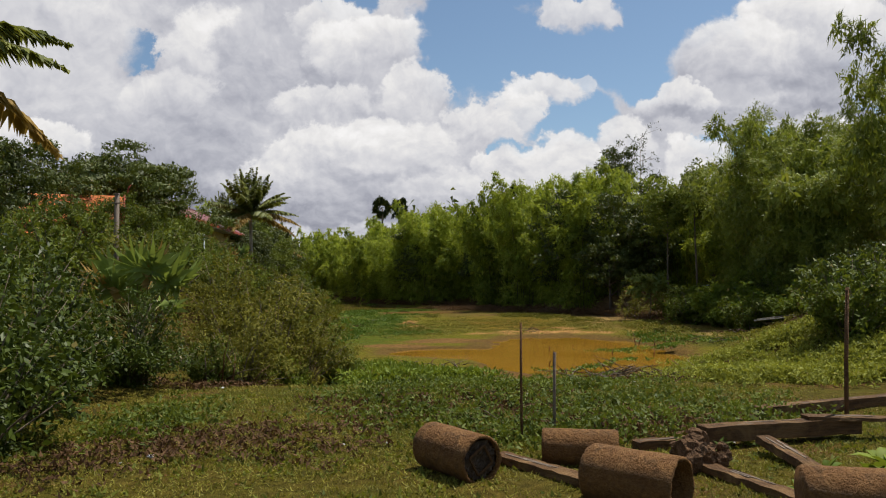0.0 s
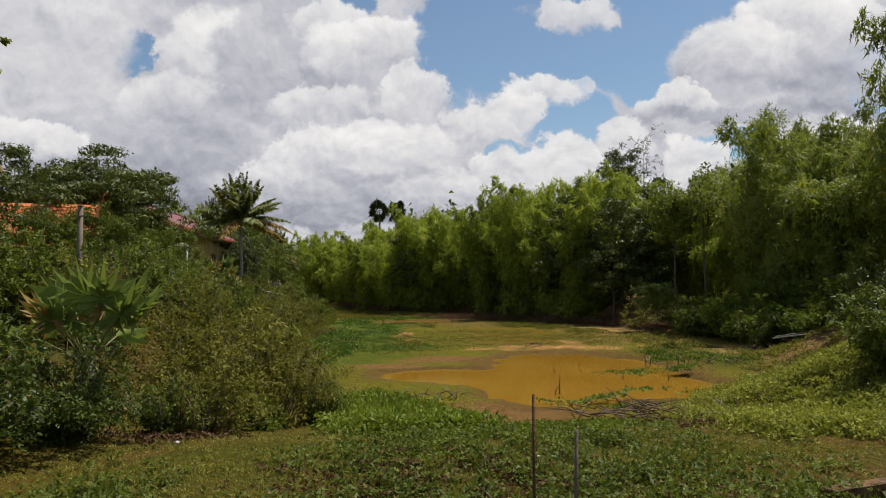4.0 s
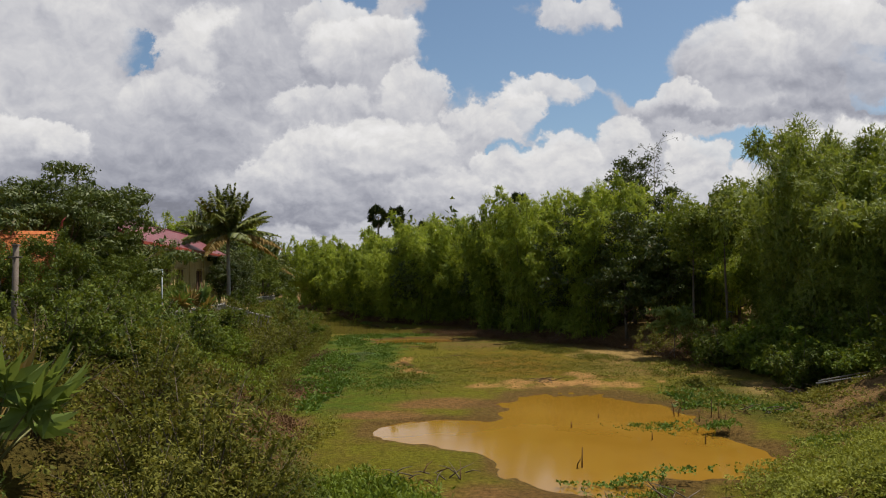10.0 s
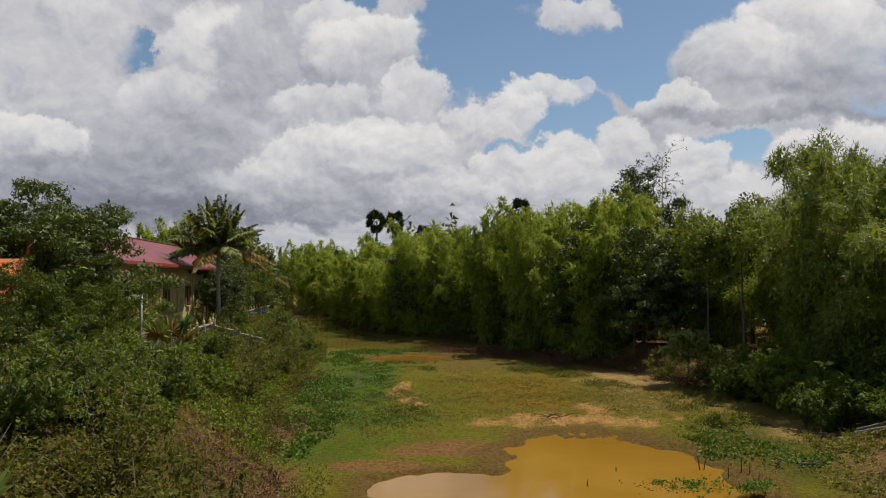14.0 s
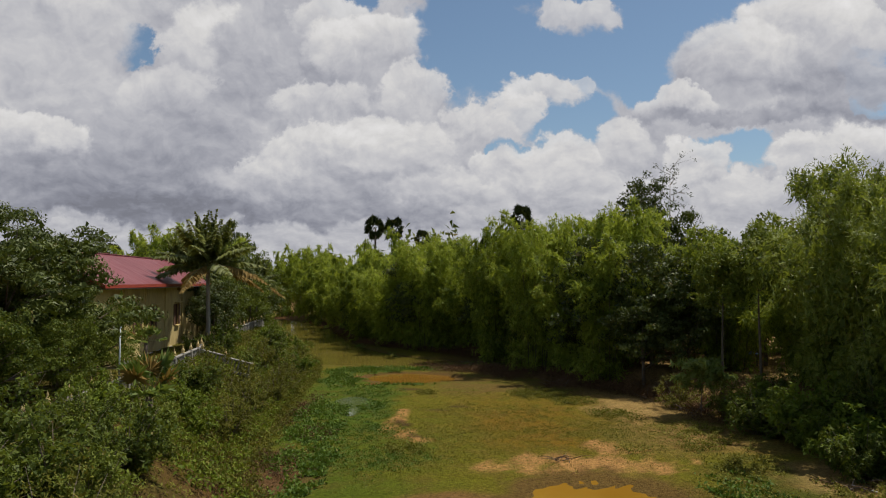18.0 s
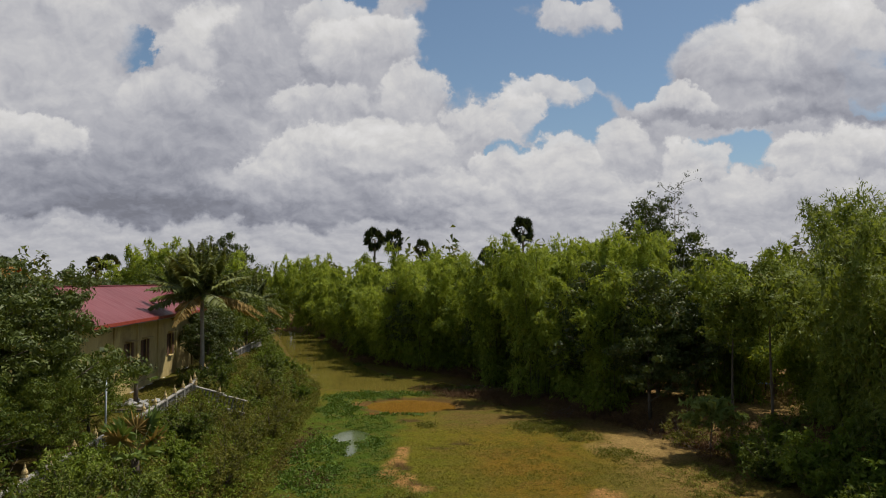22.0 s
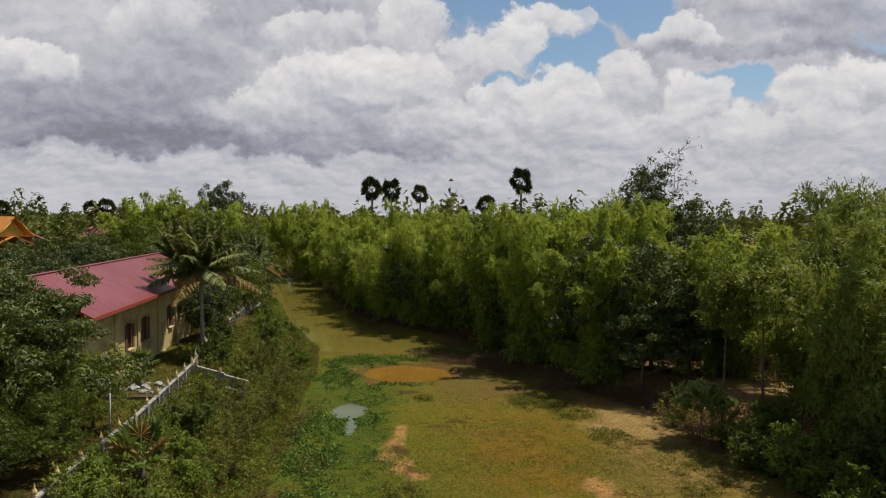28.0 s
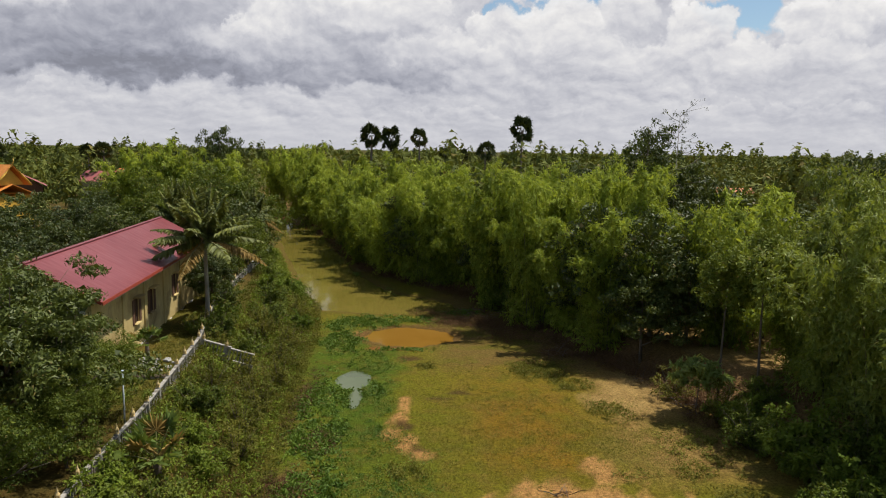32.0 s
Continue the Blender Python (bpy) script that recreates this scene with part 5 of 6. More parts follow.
def wall_with_holes(ln, h, thick, holes):
    """A wall along y from 0 to ln, its outer face at x = 0, with openings (y0, y1, z0, z1) right through."""
    ys = sorted({0.0, ln, *[v for o in holes for v in o[:2]]})
    zs = sorted({0.0, h, *[v for o in holes for v in o[2:]]})
    bm = bmesh.new()
    for y0, y1 in zip(ys, ys[1:]):
        for z0, z1 in zip(zs, zs[1:]):
            if any(o[0] <= y0 and y1 <= o[1] and o[2] <= z0 and z1 <= o[3] for o in holes):
                continue
            bmesh.ops.create_cube(bm, size=1, matrix=Matrix.Translation((-thick / 2, (y0 + y1) / 2, (z0 + z1) / 2)) @ Matrix.Diagonal((thick, y1 - y0, z1 - z0, 1)))
    bmesh.ops.remove_doubles(bm, verts=bm.verts[:], dist=0.001)
    seen = {}
    for f in bm.faces[:]:
        seen.setdefault(tuple(sorted(v.index for v in f.verts)), []).append(f)
    return bm


def prayer_hall():
    e = thing("hall", pose(-23.3, 61.2, 3.1, 0, 0, 5.0), "long cream plastered hall with a faded red metal roof", "building")
    H, LN = 5.7, 29.5
    wins = [(9.05, 10.15, 2.1, 4.1), (13.05, 14.15, 2.1, 4.1), (20.5, 21.6, 2.1, 4.1)]
    part("wall", wall_with_holes(LN, H, 0.25, wins), M_PLASTER, e, "cream plaster wall streaked by rain")
    back = part("wall", wall_with_holes(LN, H, 0.25, []), M_PLASTER, e)
    back.location.x = -7.15
    for y in (0.0, LN - 0.25):
        bm = bmesh.new()
        pr = [(-0.25, 0), (-7.15, 0), (-7.15, H), (-3.7, H + 1.75), (-0.25, H)]
        a = [bm.verts.new((x, y, z)) for x, z in pr]
        b = [bm.verts.new((x, y + 0.25, z)) for x, z in pr]
        bm.faces.new(a)
        bm.faces.new(b[::-1])
        for k in range(5):
            bm.faces.new((a[k], b[k], b[(k + 1) % 5], a[(k + 1) % 5]))
        bmesh.ops.recalc_face_normals(bm, faces=bm.faces[:])
        part("gable_wall", bm, M_GREYWALL, e, "grey plaster gable in shade")
    for bm, nm in zip(gable_roof(4.85, 31.2, 2.55, 0.1), ("roof", "roof")):
        o = part(nm, bm, M_METAL, e, "faded red sheet metal roof slope")
        o.location = (-3.7, -0.8, H + 0.35)
    part("ridge_cap", box(0.36, 31.3, 0.07, -3.7, 14.8, H + 2.87, 0.02), M_METAL, e)
    part("fascia", box(0.05, 31.2, 0.24, 1.17, 14.8, H + 0.1), M_REDTRIM, e)
    part("eave_soffit", box(1.1, 29.4, 0.04, 0.58, 14.75, H + 0.02), M_GREYWALL, e)
    for sgn in (1, -1):
        part("barge_board", box(math.hypot(4.85, 2.55), 0.05, 0.22, -3.7 + sgn * 2.42, -0.84, H + 1.4, 0, pose(0, 0, 0, 0, sgn * math.degrees(math.atan2(2.55, 4.85)), 0)), M_REDTRIM, e)
    part("plinth", box(0.3, LN, 0.5, 0.02, LN / 2, -0.3, 0.03), M_GREYWALL, e)
    for y0, y1, z0, z1 in wins:
        # solid panel closing the hole, its dark colour in place of indoor shade
        w = part("window", box(0.04, y1 - y0, z1 - z0, -0.16, (y0 + y1) / 2, z0), M_UNLIT_PANEL, e, "dark panel coloured like the unlit room behind a window")
        for yy in (y0 + 0.04, (y0 + y1) / 2, y1 - 0.04):
            part("window_frame", box(0.08, 0.07, z1 - z0, -0.1, yy, z0), M_FRAME, w)
        part("hood", box(0.55, y1 - y0 + 0.5, 0.1, 0.28, (y0 + y1) / 2, z1 + 0.12, 0.02), M_PLASTER, w)
        part("window_sill", box(0.22, y1 - y0 + 0.2, 0.09, 0.1, (y0 + y1) / 2, z0 - 0.09, 0.015), M_PLASTER, w)
        part("shutter", box(0.05, 0.5, z1 - z0, 0.03, y0 - 0.27, z0, 0.01), M_FRAME, w)
        part("shutter", box(0.05, 0.5, z1 - z0, 0.03, y1 + 0.27, z0, 0.01), M_FRAME, w)
    for y in (0.25, 6.4, 11.6, 17.2, 22.9, 29.2):
        part("pilaster", box(0.12, 0.4, H, 0.06, y, 0, 0.02), M_PLASTER, e)
    return e


prayer_hall()


def finial_mesh():
    """A small stupa: lotus base, bell and spire, turned round its axis."""
    prof = [(0.13, 0), (0.13, 0.06), (0.09, 0.1), (0.13, 0.16), (0.12, 0.24), (0.07, 0.33), (0.045, 0.37), (0.055, 0.41), (0.03, 0.47), (0.0, 0.62)]
    bm = bmesh.new()
    rows = []
    for rr, z in prof[:-1]:
        rows.append([bm.verts.new((rr * math.cos(k * math.pi / 4), rr * math.sin(k * math.pi / 4), z)) for k in range(8)])
    tip = bm.verts.new((0, 0, prof[-1][1]))
    bm.faces.new(rows[0][::-1])
    for a, b in zip(rows, rows[1:]):
        for k in range(8):
            bm.faces.new((a[k], a[(k + 1) % 8], b[(k + 1) % 8], b[k]))
    for k in range(8):
        bm.faces.new((rows[-1][k], rows[-1][(k + 1) % 8], tip))
    return bm


def balustrade(ln=2.4, rail=0.85):
    e = thing("balustrade", NOWHERE, "weathered white plaster balustrade bay with a stupa finial", "fence", "temple boundary fence")
    part("top_rail", box(0.24, ln, 0.12, 0, ln / 2, rail, 0.02), M_WHITEWALL, e)
    part("bottom_rail", box(0.2, ln, 0.22, 0, ln / 2, -0.2, 0.02), M_WHITEWALL, e)
    for k in range(7):
        part("baluster", box(0.09, 0.1, rail - 0.02, 0, 0.38 + k * 0.3, 0.02, 0.02), M_WHITEWALL, e)
    part("post", box(0.28, 0.28, 1.25, 0, 0, -0.22, 0.025), M_WHITEWALL, e)
    part("finial", finial_mesh(), M_STUPA, e, "small ochre stupa finial").location.z = 1.03
    return e


bal = balustrade()
RUNS = [((-14.8, 27.5), (-16.9, 46.0)), ((-16.9, 46.0), (-17.6, 56.0)), ((-17.6, 56.0), (-19.3, 71.0)), ((-19.3, 71.0), (-22.4, 85.5)), ((-22.4, 85.5), (-25.4, 118.0))]
for (x0, y0), (x1, y1) in RUNS:
    n = max(1, round(math.hypot(x1 - x0, y1 - y0) / 2.4))
    for k in range(n):
        x, y = x0 + (x1 - x0) * k / n, y0 + (y1 - y0) * k / n
        base = 3.05 if y > 40 else 2.4 + 0.65 * max(0, (y - 28) / 12)
        copy_thing(bal, pose(x, y, base, 0, 0, math.degrees(math.atan2(-(x1 - x0), y1 - y0))))
# the stair railing that runs down the bank from the corner
for k in range(2):
    copy_thing(bal, pose(-19.1 + 1.9 * k, 70.8 - 0.2 * k, 2.95 - 0.55 * k, -13, 0, -96))
drop(bal)


def shrine():
    e = thing("shrine", pose(-23.0, 43.6, 2.9, 0, 0, 22), "small shrine with an orange tiled gable roof and green pediment", "building")
    part("body", box(4.6, 3.6, 3.9, 0, 0, 0, 0.03), M_PLASTER, e)
    for k, (w, z, ln, rise) in enumerate(((2.6, 3.85, 6.2, 1.95), (3.1, 3.1, 5.2, 0.95))):
        for bm in gable_roof(w, ln, rise, 0.09):
            o = part("roof", bm, M_ORANGE, e, "orange tiled roof slope")
            o.matrix_basis = pose(ln / 2, 0, z, 0, 0, 90)
            sgn = 1 if o.data.vertices[1].co.x > 0.01 or o.data.vertices[2].co.x > 0.01 else -1
            run = math.hypot(w, rise)
            for q in range(9):
                cut = (q + 0.5) / 9
                part("tile_course", box(run / 9 * 1.05, ln, 0.05, sgn * w * cut, ln / 2, rise * (1 - cut) - 0.01, 0, pose(0, 0, 0, 0, sgn * (math.degrees(math.atan2(rise, w)) - 4), 0)), M_ORANGE, o)
    bm = bmesh.new()
    vs = [bm.verts.new(v) for v in ((3.0, -2.4, 3.9), (3.0, 2.4, 3.9), (3.0, 0, 5.7))]
    f = bm.faces.new(vs)
    r = bmesh.ops.extrude_face_region(bm, geom=[f])
    bmesh.ops.translate(bm, vec=(-0.15, 0, 0), verts=[v for v in r["geom"] if isinstance(v, bmesh.types.BMVert)])
    bmesh.ops.recalc_face_normals(bm, faces=bm.faces[:])
    part("pediment", bm, M_GREEN, e, "green painted pediment")
    for s in (1, -1):
        part("barge_board", box(3.3, 0.12, 0.22, 0, 0, 0, 0.02, pose(0, 0, 0, 0, 36.9, 90)), M_REDTRIM, e, "red barge board").matrix_basis = pose(3.08, 1.3 * s, 4.75, 0, 0, 0 if s > 0 else 180)
    tubes("roof_horn", [([(3.05, 0, 5.75), (3.25, 0, 6.05), (3.3, 0, 6.4), (3.5, 0, 6.65)], [0.09, 0.07, 0.05, 0.01])], M_REDTRIM, e, 6)
    return e


shrine()


def plain_post(name, x, y, z0, z1, r, mat, label, lean=0.0, square=False):
    e = thing(name, pose(x, y, z0), label, "post")
    h = z1 - z0
    tubes("shaft", [([(0, 0, -0.3), (lean * 0.4, 0, h * 0.5), (lean, 0, h)], [r, r * 0.95, r * 0.85])], mat, e, 4 if square else 7)
    return e


p = plain_post("utility_pole", -15.06, 32.3, 1.2, 7.25, 0.14, M_OLDPOST, "weathered square concrete utility pole", 0.05, True)
part("cap", box(0.22, 0.22, 0.06, 0.05, 0, 6.05, 0.01), M_OLDPOST, p)
part("bracket", box(0.5, 0.06, 0.06, 0.1, -0.12, 5.6, 0.01), M_BARK, p)
p = plain_post("pipe_post", -17.9, 53.5, 3.2, 6.75, 0.055, M_BLUEPOST, "pale blue painted metal pipe post", 0.0)
part("cap", box(0.13, 0.13, 0.05, 0, 0, 3.54, 0.01), M_BLUEPOST, p)
p = plain_post("pipe_post", -21.5, 55.5, 3.2, 5.8, 0.05, M_BLUEPOST, "thin pale metal pipe post in the yard", 0.0)
part("cap", box(0.12, 0.12, 0.05, 0, 0, 2.6, 0.01), M_BLUEPOST, p)


def lump(name, rows, mat, seed, parent=None):
    """A rough stone or clod: a dented ball."""
    r = random.Random(seed)
    bm = bmesh.new()
    for x, y, z, sx, sy, sz in rows:
        g0 = bmesh.ops.create_icosphere(bm, subdivisions=2, radius=1)["verts"]
        for v in g0:
            k = 1 + 0.45 * noise.noise(v.co * 1.9 + Vector((seed, x * 9, y * 7))) + 0.16 * r.uniform(-1, 1)
            v.co = Vector((x + v.co.x * sx * k, y + v.co.y * sy * k, z + v.co.z * sz * k))
    return part(name, bm, mat, parent)


# rubble and slabs in the yard
for k in range(26):
    x, y = R.uniform(-23.0, -19.6), R.uniform(64.2, 67.0)
    s = R.uniform(0.12, 0.34)
    o = lump("rubble_stone", [(0, 0, 0, s, s * R.uniform(0.6, 1), s * 0.6)], M_CONCRETE if k % 3 else M_WHITEWALL, 200 + k)
    o.location = (x, y, ground_at(x, y) + s * 0.3)
    tagged(o, "broken grey concrete lump in a rubble pile", "rubble", "rubble pile in the yard")
for x, y, ln, w, a in ((-21.0, 62.6, 4.6, 0.5, 92),):
    e = thing("concrete_kerb", pose(x, y, ground_at(x, y), 0, 0, a), "old concrete footing strip lying in the yard", "kerb")
    part("strip", box(w, ln, 0.2, 0, 0, -0.06, 0.03), M_CONCRETE, e)
    part("coping", box(w * 1.15, ln, 0.05, 0, 0, 0.145, 0.015), M_SOIL, e)


def house(name, x, y, turn, w, d, h, rise, roof, wall, label, base=0.3, tiers=1):
    """A far house: walls, gable roof, door and windows."""
    e = thing(name, pose(x, y, base, 0, 0, turn), label, "house")
    part("wall", box(w * 2, d, h, 0, d / 2, 0), wall, e)
    for t in range(tiers):
        k = 1 - 0.34 * t
        for bm in gable_roof((w + 1.0) * k, d + 1.6, rise * (1.0 if t == tiers - 1 else 0.6), 0.12):
            o = part("roof", bm, roof, e)
            o.location = (0, -0.8, h + rise * 0.55 * t)
    bm = bmesh.new()
    k = 1 - 0.34 * (tiers - 1)
    vs = [bm.verts.new(v) for v in ((-w * k, 0.02, h + rise * 0.55 * (tiers - 1)), (w * k, 0.02, h + rise * 0.55 * (tiers - 1)), (0, 0.02, h + rise * (0.55 * (tiers - 1) + 0.85)))]
    f = bm.faces.new(vs)
    r = bmesh.ops.extrude_face_region(bm, geom=[f])
    bmesh.ops.translate(bm, vec=(0, 0.2, 0), verts=[v for v in r["geom"] if isinstance(v, bmesh.types.BMVert)])
    bmesh.ops.recalc_face_normals(bm, faces=bm.faces[:])
    part("gable", bm, wall, e)
    part("door", box(1.0, 0.08, 2.1, 0, -0.03, 0), M_FRAME, e)
    for sx in (-0.6, 0.6):
        wi = part("window", box(1.0, 0.08, 1.1, sx * w, -0.03, 1.1), M_UNLIT_PANEL, e)
        part("window_frame", box(1.16, 0.05, 0.08, sx * w, -0.05, 2.2), M_FRAME, wi)
    return e


temple = house("temple", -81.5, 153, 73, 5.0, 17, 8.2, 3.9, M_TEMPLE, M_YELLOW, "yellow temple with a tiered orange tiled roof", 0.8, 2)
for s in (1, -1):
    tubes("gable_ridge", [([(s * 4.2, -0.9, 10.3), (s * 2.0, -0.95, 12.3), (0, -1.0, 14.3)], [0.2, 0.2, 0.16])], M_YELLOW, temple, 5)
tubes("roof_horn", [([(0, -1.0, 14.2), (0, -1.3, 14.9), (0, -1.2, 15.6)], [0.14, 0.1, 0.02])], M_YELLOW, temple, 5)
house("village_house", -104, 196, 30, 5, 9, 8.0, 3.2, M_REDROOF, M_FRAME, "dark wooden stilt house with a faded red roof")
house("village_house", -84, 205, 75, 4, 8, 9.2, 2.6, M_REDROOF, M_GREYWALL, "grey house with a red roof among trees")
house("village_house", -78, 214, 80, 4, 9, 9.8, 2.4, M_ORANGE, M_WHITE, "white house with an orange-red roof")
house("village_house", 66, 275, 60, 5, 9, 8.5, 2.6, M_BLUE, M_GREYWALL, "distant house with a blue sheet roof")
house("village_house", 68, 258, 70, 5, 8, 6.5, 3.0, M_ORANGE, M_FRAME, "distant house with a rusty orange roof")
house("village_house", 84, 205, 80, 4, 8, 7.2, 2.6, M_ORANGE, M_PLASTER, "distant house with a pale pink tiled roof")
house("village_house", 98, 208, 75, 5, 9, 6.2, 2.8, M_REDROOF, M_FRAME, "dark wooden house with a red roof behind trees")
house("village_house", 104, 186, 85, 4, 7, 5.6, 1.4, M_WHITE, M_GREYWALL, "low house with a white sheet roof")

# ---- foreground: concrete drums, timber, posts ----


def drum(x0, y0, x1, y1, r, hollow, label):
    """A short concrete cylinder lying on its side, rough at the mouth."""
    a, b = Vector((x0, y0, 0)), Vector((x1, y1, 0))
    ln = (b - a).length
    z = ground_at((x0 + x1) / 2, (y0 + y1) / 2) - 0.06
    e = thing("concrete_drum", Matrix.Translation((x0, y0, z + r)) @ (b - a).to_track_quat("Z", "Y").to_matrix().to_4x4(), label, "drum", "drums lying in the grass")
    rr = random.Random(int(x0 * 100))
    n, bm = 28, bmesh.new()
    prof = [(r * 0.93, 0), (r, 0.04), (r * 1.0, ln * 0.33), (r * 0.985, ln * 0.5), (r, ln * 0.7), (r, ln - 0.03), (r * 0.96, ln), (r * 0.86, ln), (r * 0.84, ln - (0.45 if hollow else 0.07))]
    rings = [[bm.verts.new((q * math.cos(2 * math.pi * k / n) * (1 + 0.012 * rr.uniform(-1, 1)), q * math.sin(2 * math.pi * k / n) * (1 + 0.012 * rr.uniform(-1, 1)), z_ + (0.018 * rr.uniform(-1, 1) if i > 4 else 0))) for k in range(n)] for i, (q, z_) in enumerate(prof)]
    bm.faces.new(rings[0][::-1])
    for p_, q_ in zip(rings, rings[1:]):
        for k in range(n):
            bm.faces.new((p_[k], p_[(k + 1) % n], q_[(k + 1) % n], q_[k]))
    body = part("shell", bm, M_RUST, e, "rust-brown stained concrete shell")
    body.data.polygons.foreach_set("use_smooth", [True] * len(body.data.polygons))
    bm = bmesh.new()
    zc = ln - (0.42 if hollow else 0.06)
    bmesh.ops.create_grid(bm, x_segments=14, y_segments=14, size=r * 0.88)
    bmesh.ops.delete(bm, geom=[v for v in bm.verts if v.co.xy.length > r * 0.88], context="VERTS")
    for v in bm.verts:
        v.co.z = zc + 0.045 * noise.noise(v.co * 6 + Vector((x0, y0, 0))) + 0.02 * rr.uniform(-1, 1)
    part("filling", bm, M_SOIL, e, "dark rough soil packed in the mouth")
    if hollow:
        for k in range(7):
            aa, q = rr.uniform(0, 6.28), rr.uniform(0, r * 0.55)
            lump("clod", [(q * math.cos(aa), q * math.sin(aa), zc + 0.06, 0.1, 0.08, 0.08)], M_SOIL, k + 300, e)
    else:
        for k in range(4):
            s = r * 0.42
            ang = k * 90 + 30
            part("form_slat", box(s * 2, 0.035, 0.03, 0, s, zc + 0.02, 0.006), M_WOOD, e).rotation_euler.z = radians(ang)
    return e


drum(0.22, 9.75, 0.98, 8.65, 0.36, False, "rust-stained concrete drum with a soil-filled mouth lying in grass")
drum(2.45, 8.15, 3.4, 7.3, 0.385, True, "rust-stained concrete drum with a dark hollow mouth lying in grass")
drum(2.02, 9.95, 3.2, 9.75, 0.30, False, "smaller rust-stained concrete drum lying behind the others")
drum(4.75, 7.05, 5.95, 6.75, 0.36, False, "rust-stained concrete drum half hidden by leafy weeds")


def timber(x0, y0, x1, y1, w, h, lift, label, z_end=None, seed=1):
    """A hewn beam with uneven worn faces."""
    a = Vector((x0, y0, ground_at(x0, y0) + lift))
    b = Vector((x1, y1, ground_at(x1, y1) + (lift if z_end is None else z_end)))
    ln = (b - a).length
    e = thing("timber", Matrix.Translation(a) @ (b - a).to_track_quat("X", "Z").to_matrix().to_4x4(), label, "beam", "old timbers in the grass")
    rr = random.Random(seed)
    bm = bmesh.new()
    n = 12
    rows = []
    for i in range(n + 1):
        x = ln * i / n
        k = 1 - (0.12 * rr.random() if i in (0, n) else 0)
        rows.append([bm.verts.new((x + 0.02 * rr.uniform(-1, 1), sy * w / 2 * k + 0.012 * rr.uniform(-1, 1), sz * h * k + 0.012 * rr.uniform(-1, 1))) for sy, sz in ((-1, 0), (-1, 0.08), (-0.93, 1), (0.93, 1), (1, 0.92), (1, 0))])
    for p_, q_ in zip(rows, rows[1:]):
        for k in range(6):
            bm.faces.new((p_[k], q_[k], q_[(k + 1) % 6], p_[(k + 1) % 6]))
    bm.faces.new(rows[0][::-1])
    bm.faces.new(rows[-1])
    bmesh.ops.recalc_face_normals(bm, faces=bm.faces[:])
    part("beam", bm, M_WOOD, e)
    for k in range(3):
        lx = rr.uniform(0.2, 0.7) * ln
        part("splinter", box(rr.uniform(0.3, 0.8), 0.03, 0.012, lx, rr.uniform(-0.3, 0.3) * w, h - 0.004, 0.002), M_TWIG, e)
    return e


timber(4.9, 10.75, 7.9, 11.35, 0.34, 0.26, 0.12, "heavy squared dark timber beam propped on the grass", 0.1, 1)
timber(6.9, 11.2, 8.6, 11.3, 0.3, 0.07, 0.36, "thin weathered plank laid over a heavy beam", 0.3, 2)
timber(7.0, 13.4, 12.6, 15.4, 0.3, 0.22, 0.0, "long dark timber beam lying at the edge of the weeds", 0.02, 3)
timber(1.3, 10.05, 2.5, 8.35, 0.3, 0.12, 0.02, "weathered brown plank lying between two drums", 0.02, 4)
timber(4.35, 9.25, 5.05, 7.45, 0.28, 0.1, 0.03, "cracked old plank lying in the grass", 0.03, 5)
timber(5.75, 10.35, 5.85, 8.75, 0.26, 0.12, 0.18, "short brown plank leaning on the grass", 0.02, 6)
timber(3.7, 10.6, 5.3, 11.1, 0.26, 0.16, 0.0, "dark timber offcut behind the root mass", 0.0, 7)

root = thing("root_stump", pose(4.35, 9.55, ground_at(4.35, 9.55)), "heap of dark rotten root wood", "stump")
rr = random.Random(5)
for k in range(44):
    a, q = rr.uniform(0, 6.28), rr.uniform(0, 0.46)
    s = rr.uniform(0.06, 0.17)
    lump("root_piece", [(q * math.cos(a), q * math.sin(a), rr.uniform(0.05, 0.5) * (1 - q), s, s * 0.7, s * rr.uniform(0.6, 1.3))], M_ROOT, k + 50, root)

plain_post("fence_stake", 1.86, 11.55, 0.0, 2.14, 0.026, M_ROOT, "thin dark wooden fence stake standing in the grass", 0.02)
plain_post("fence_stake", 2.52, 11.95, 0.0, 1.55, 0.032, M_TWIG, "short grey wooden fence stake with a frayed top", 0.04)
plain_post("fence_stake", 7.85, 11.6, 0.0, 2.72, 0.04, M_ROOT, "tall dark wooden fence stake with wire", 0.12)


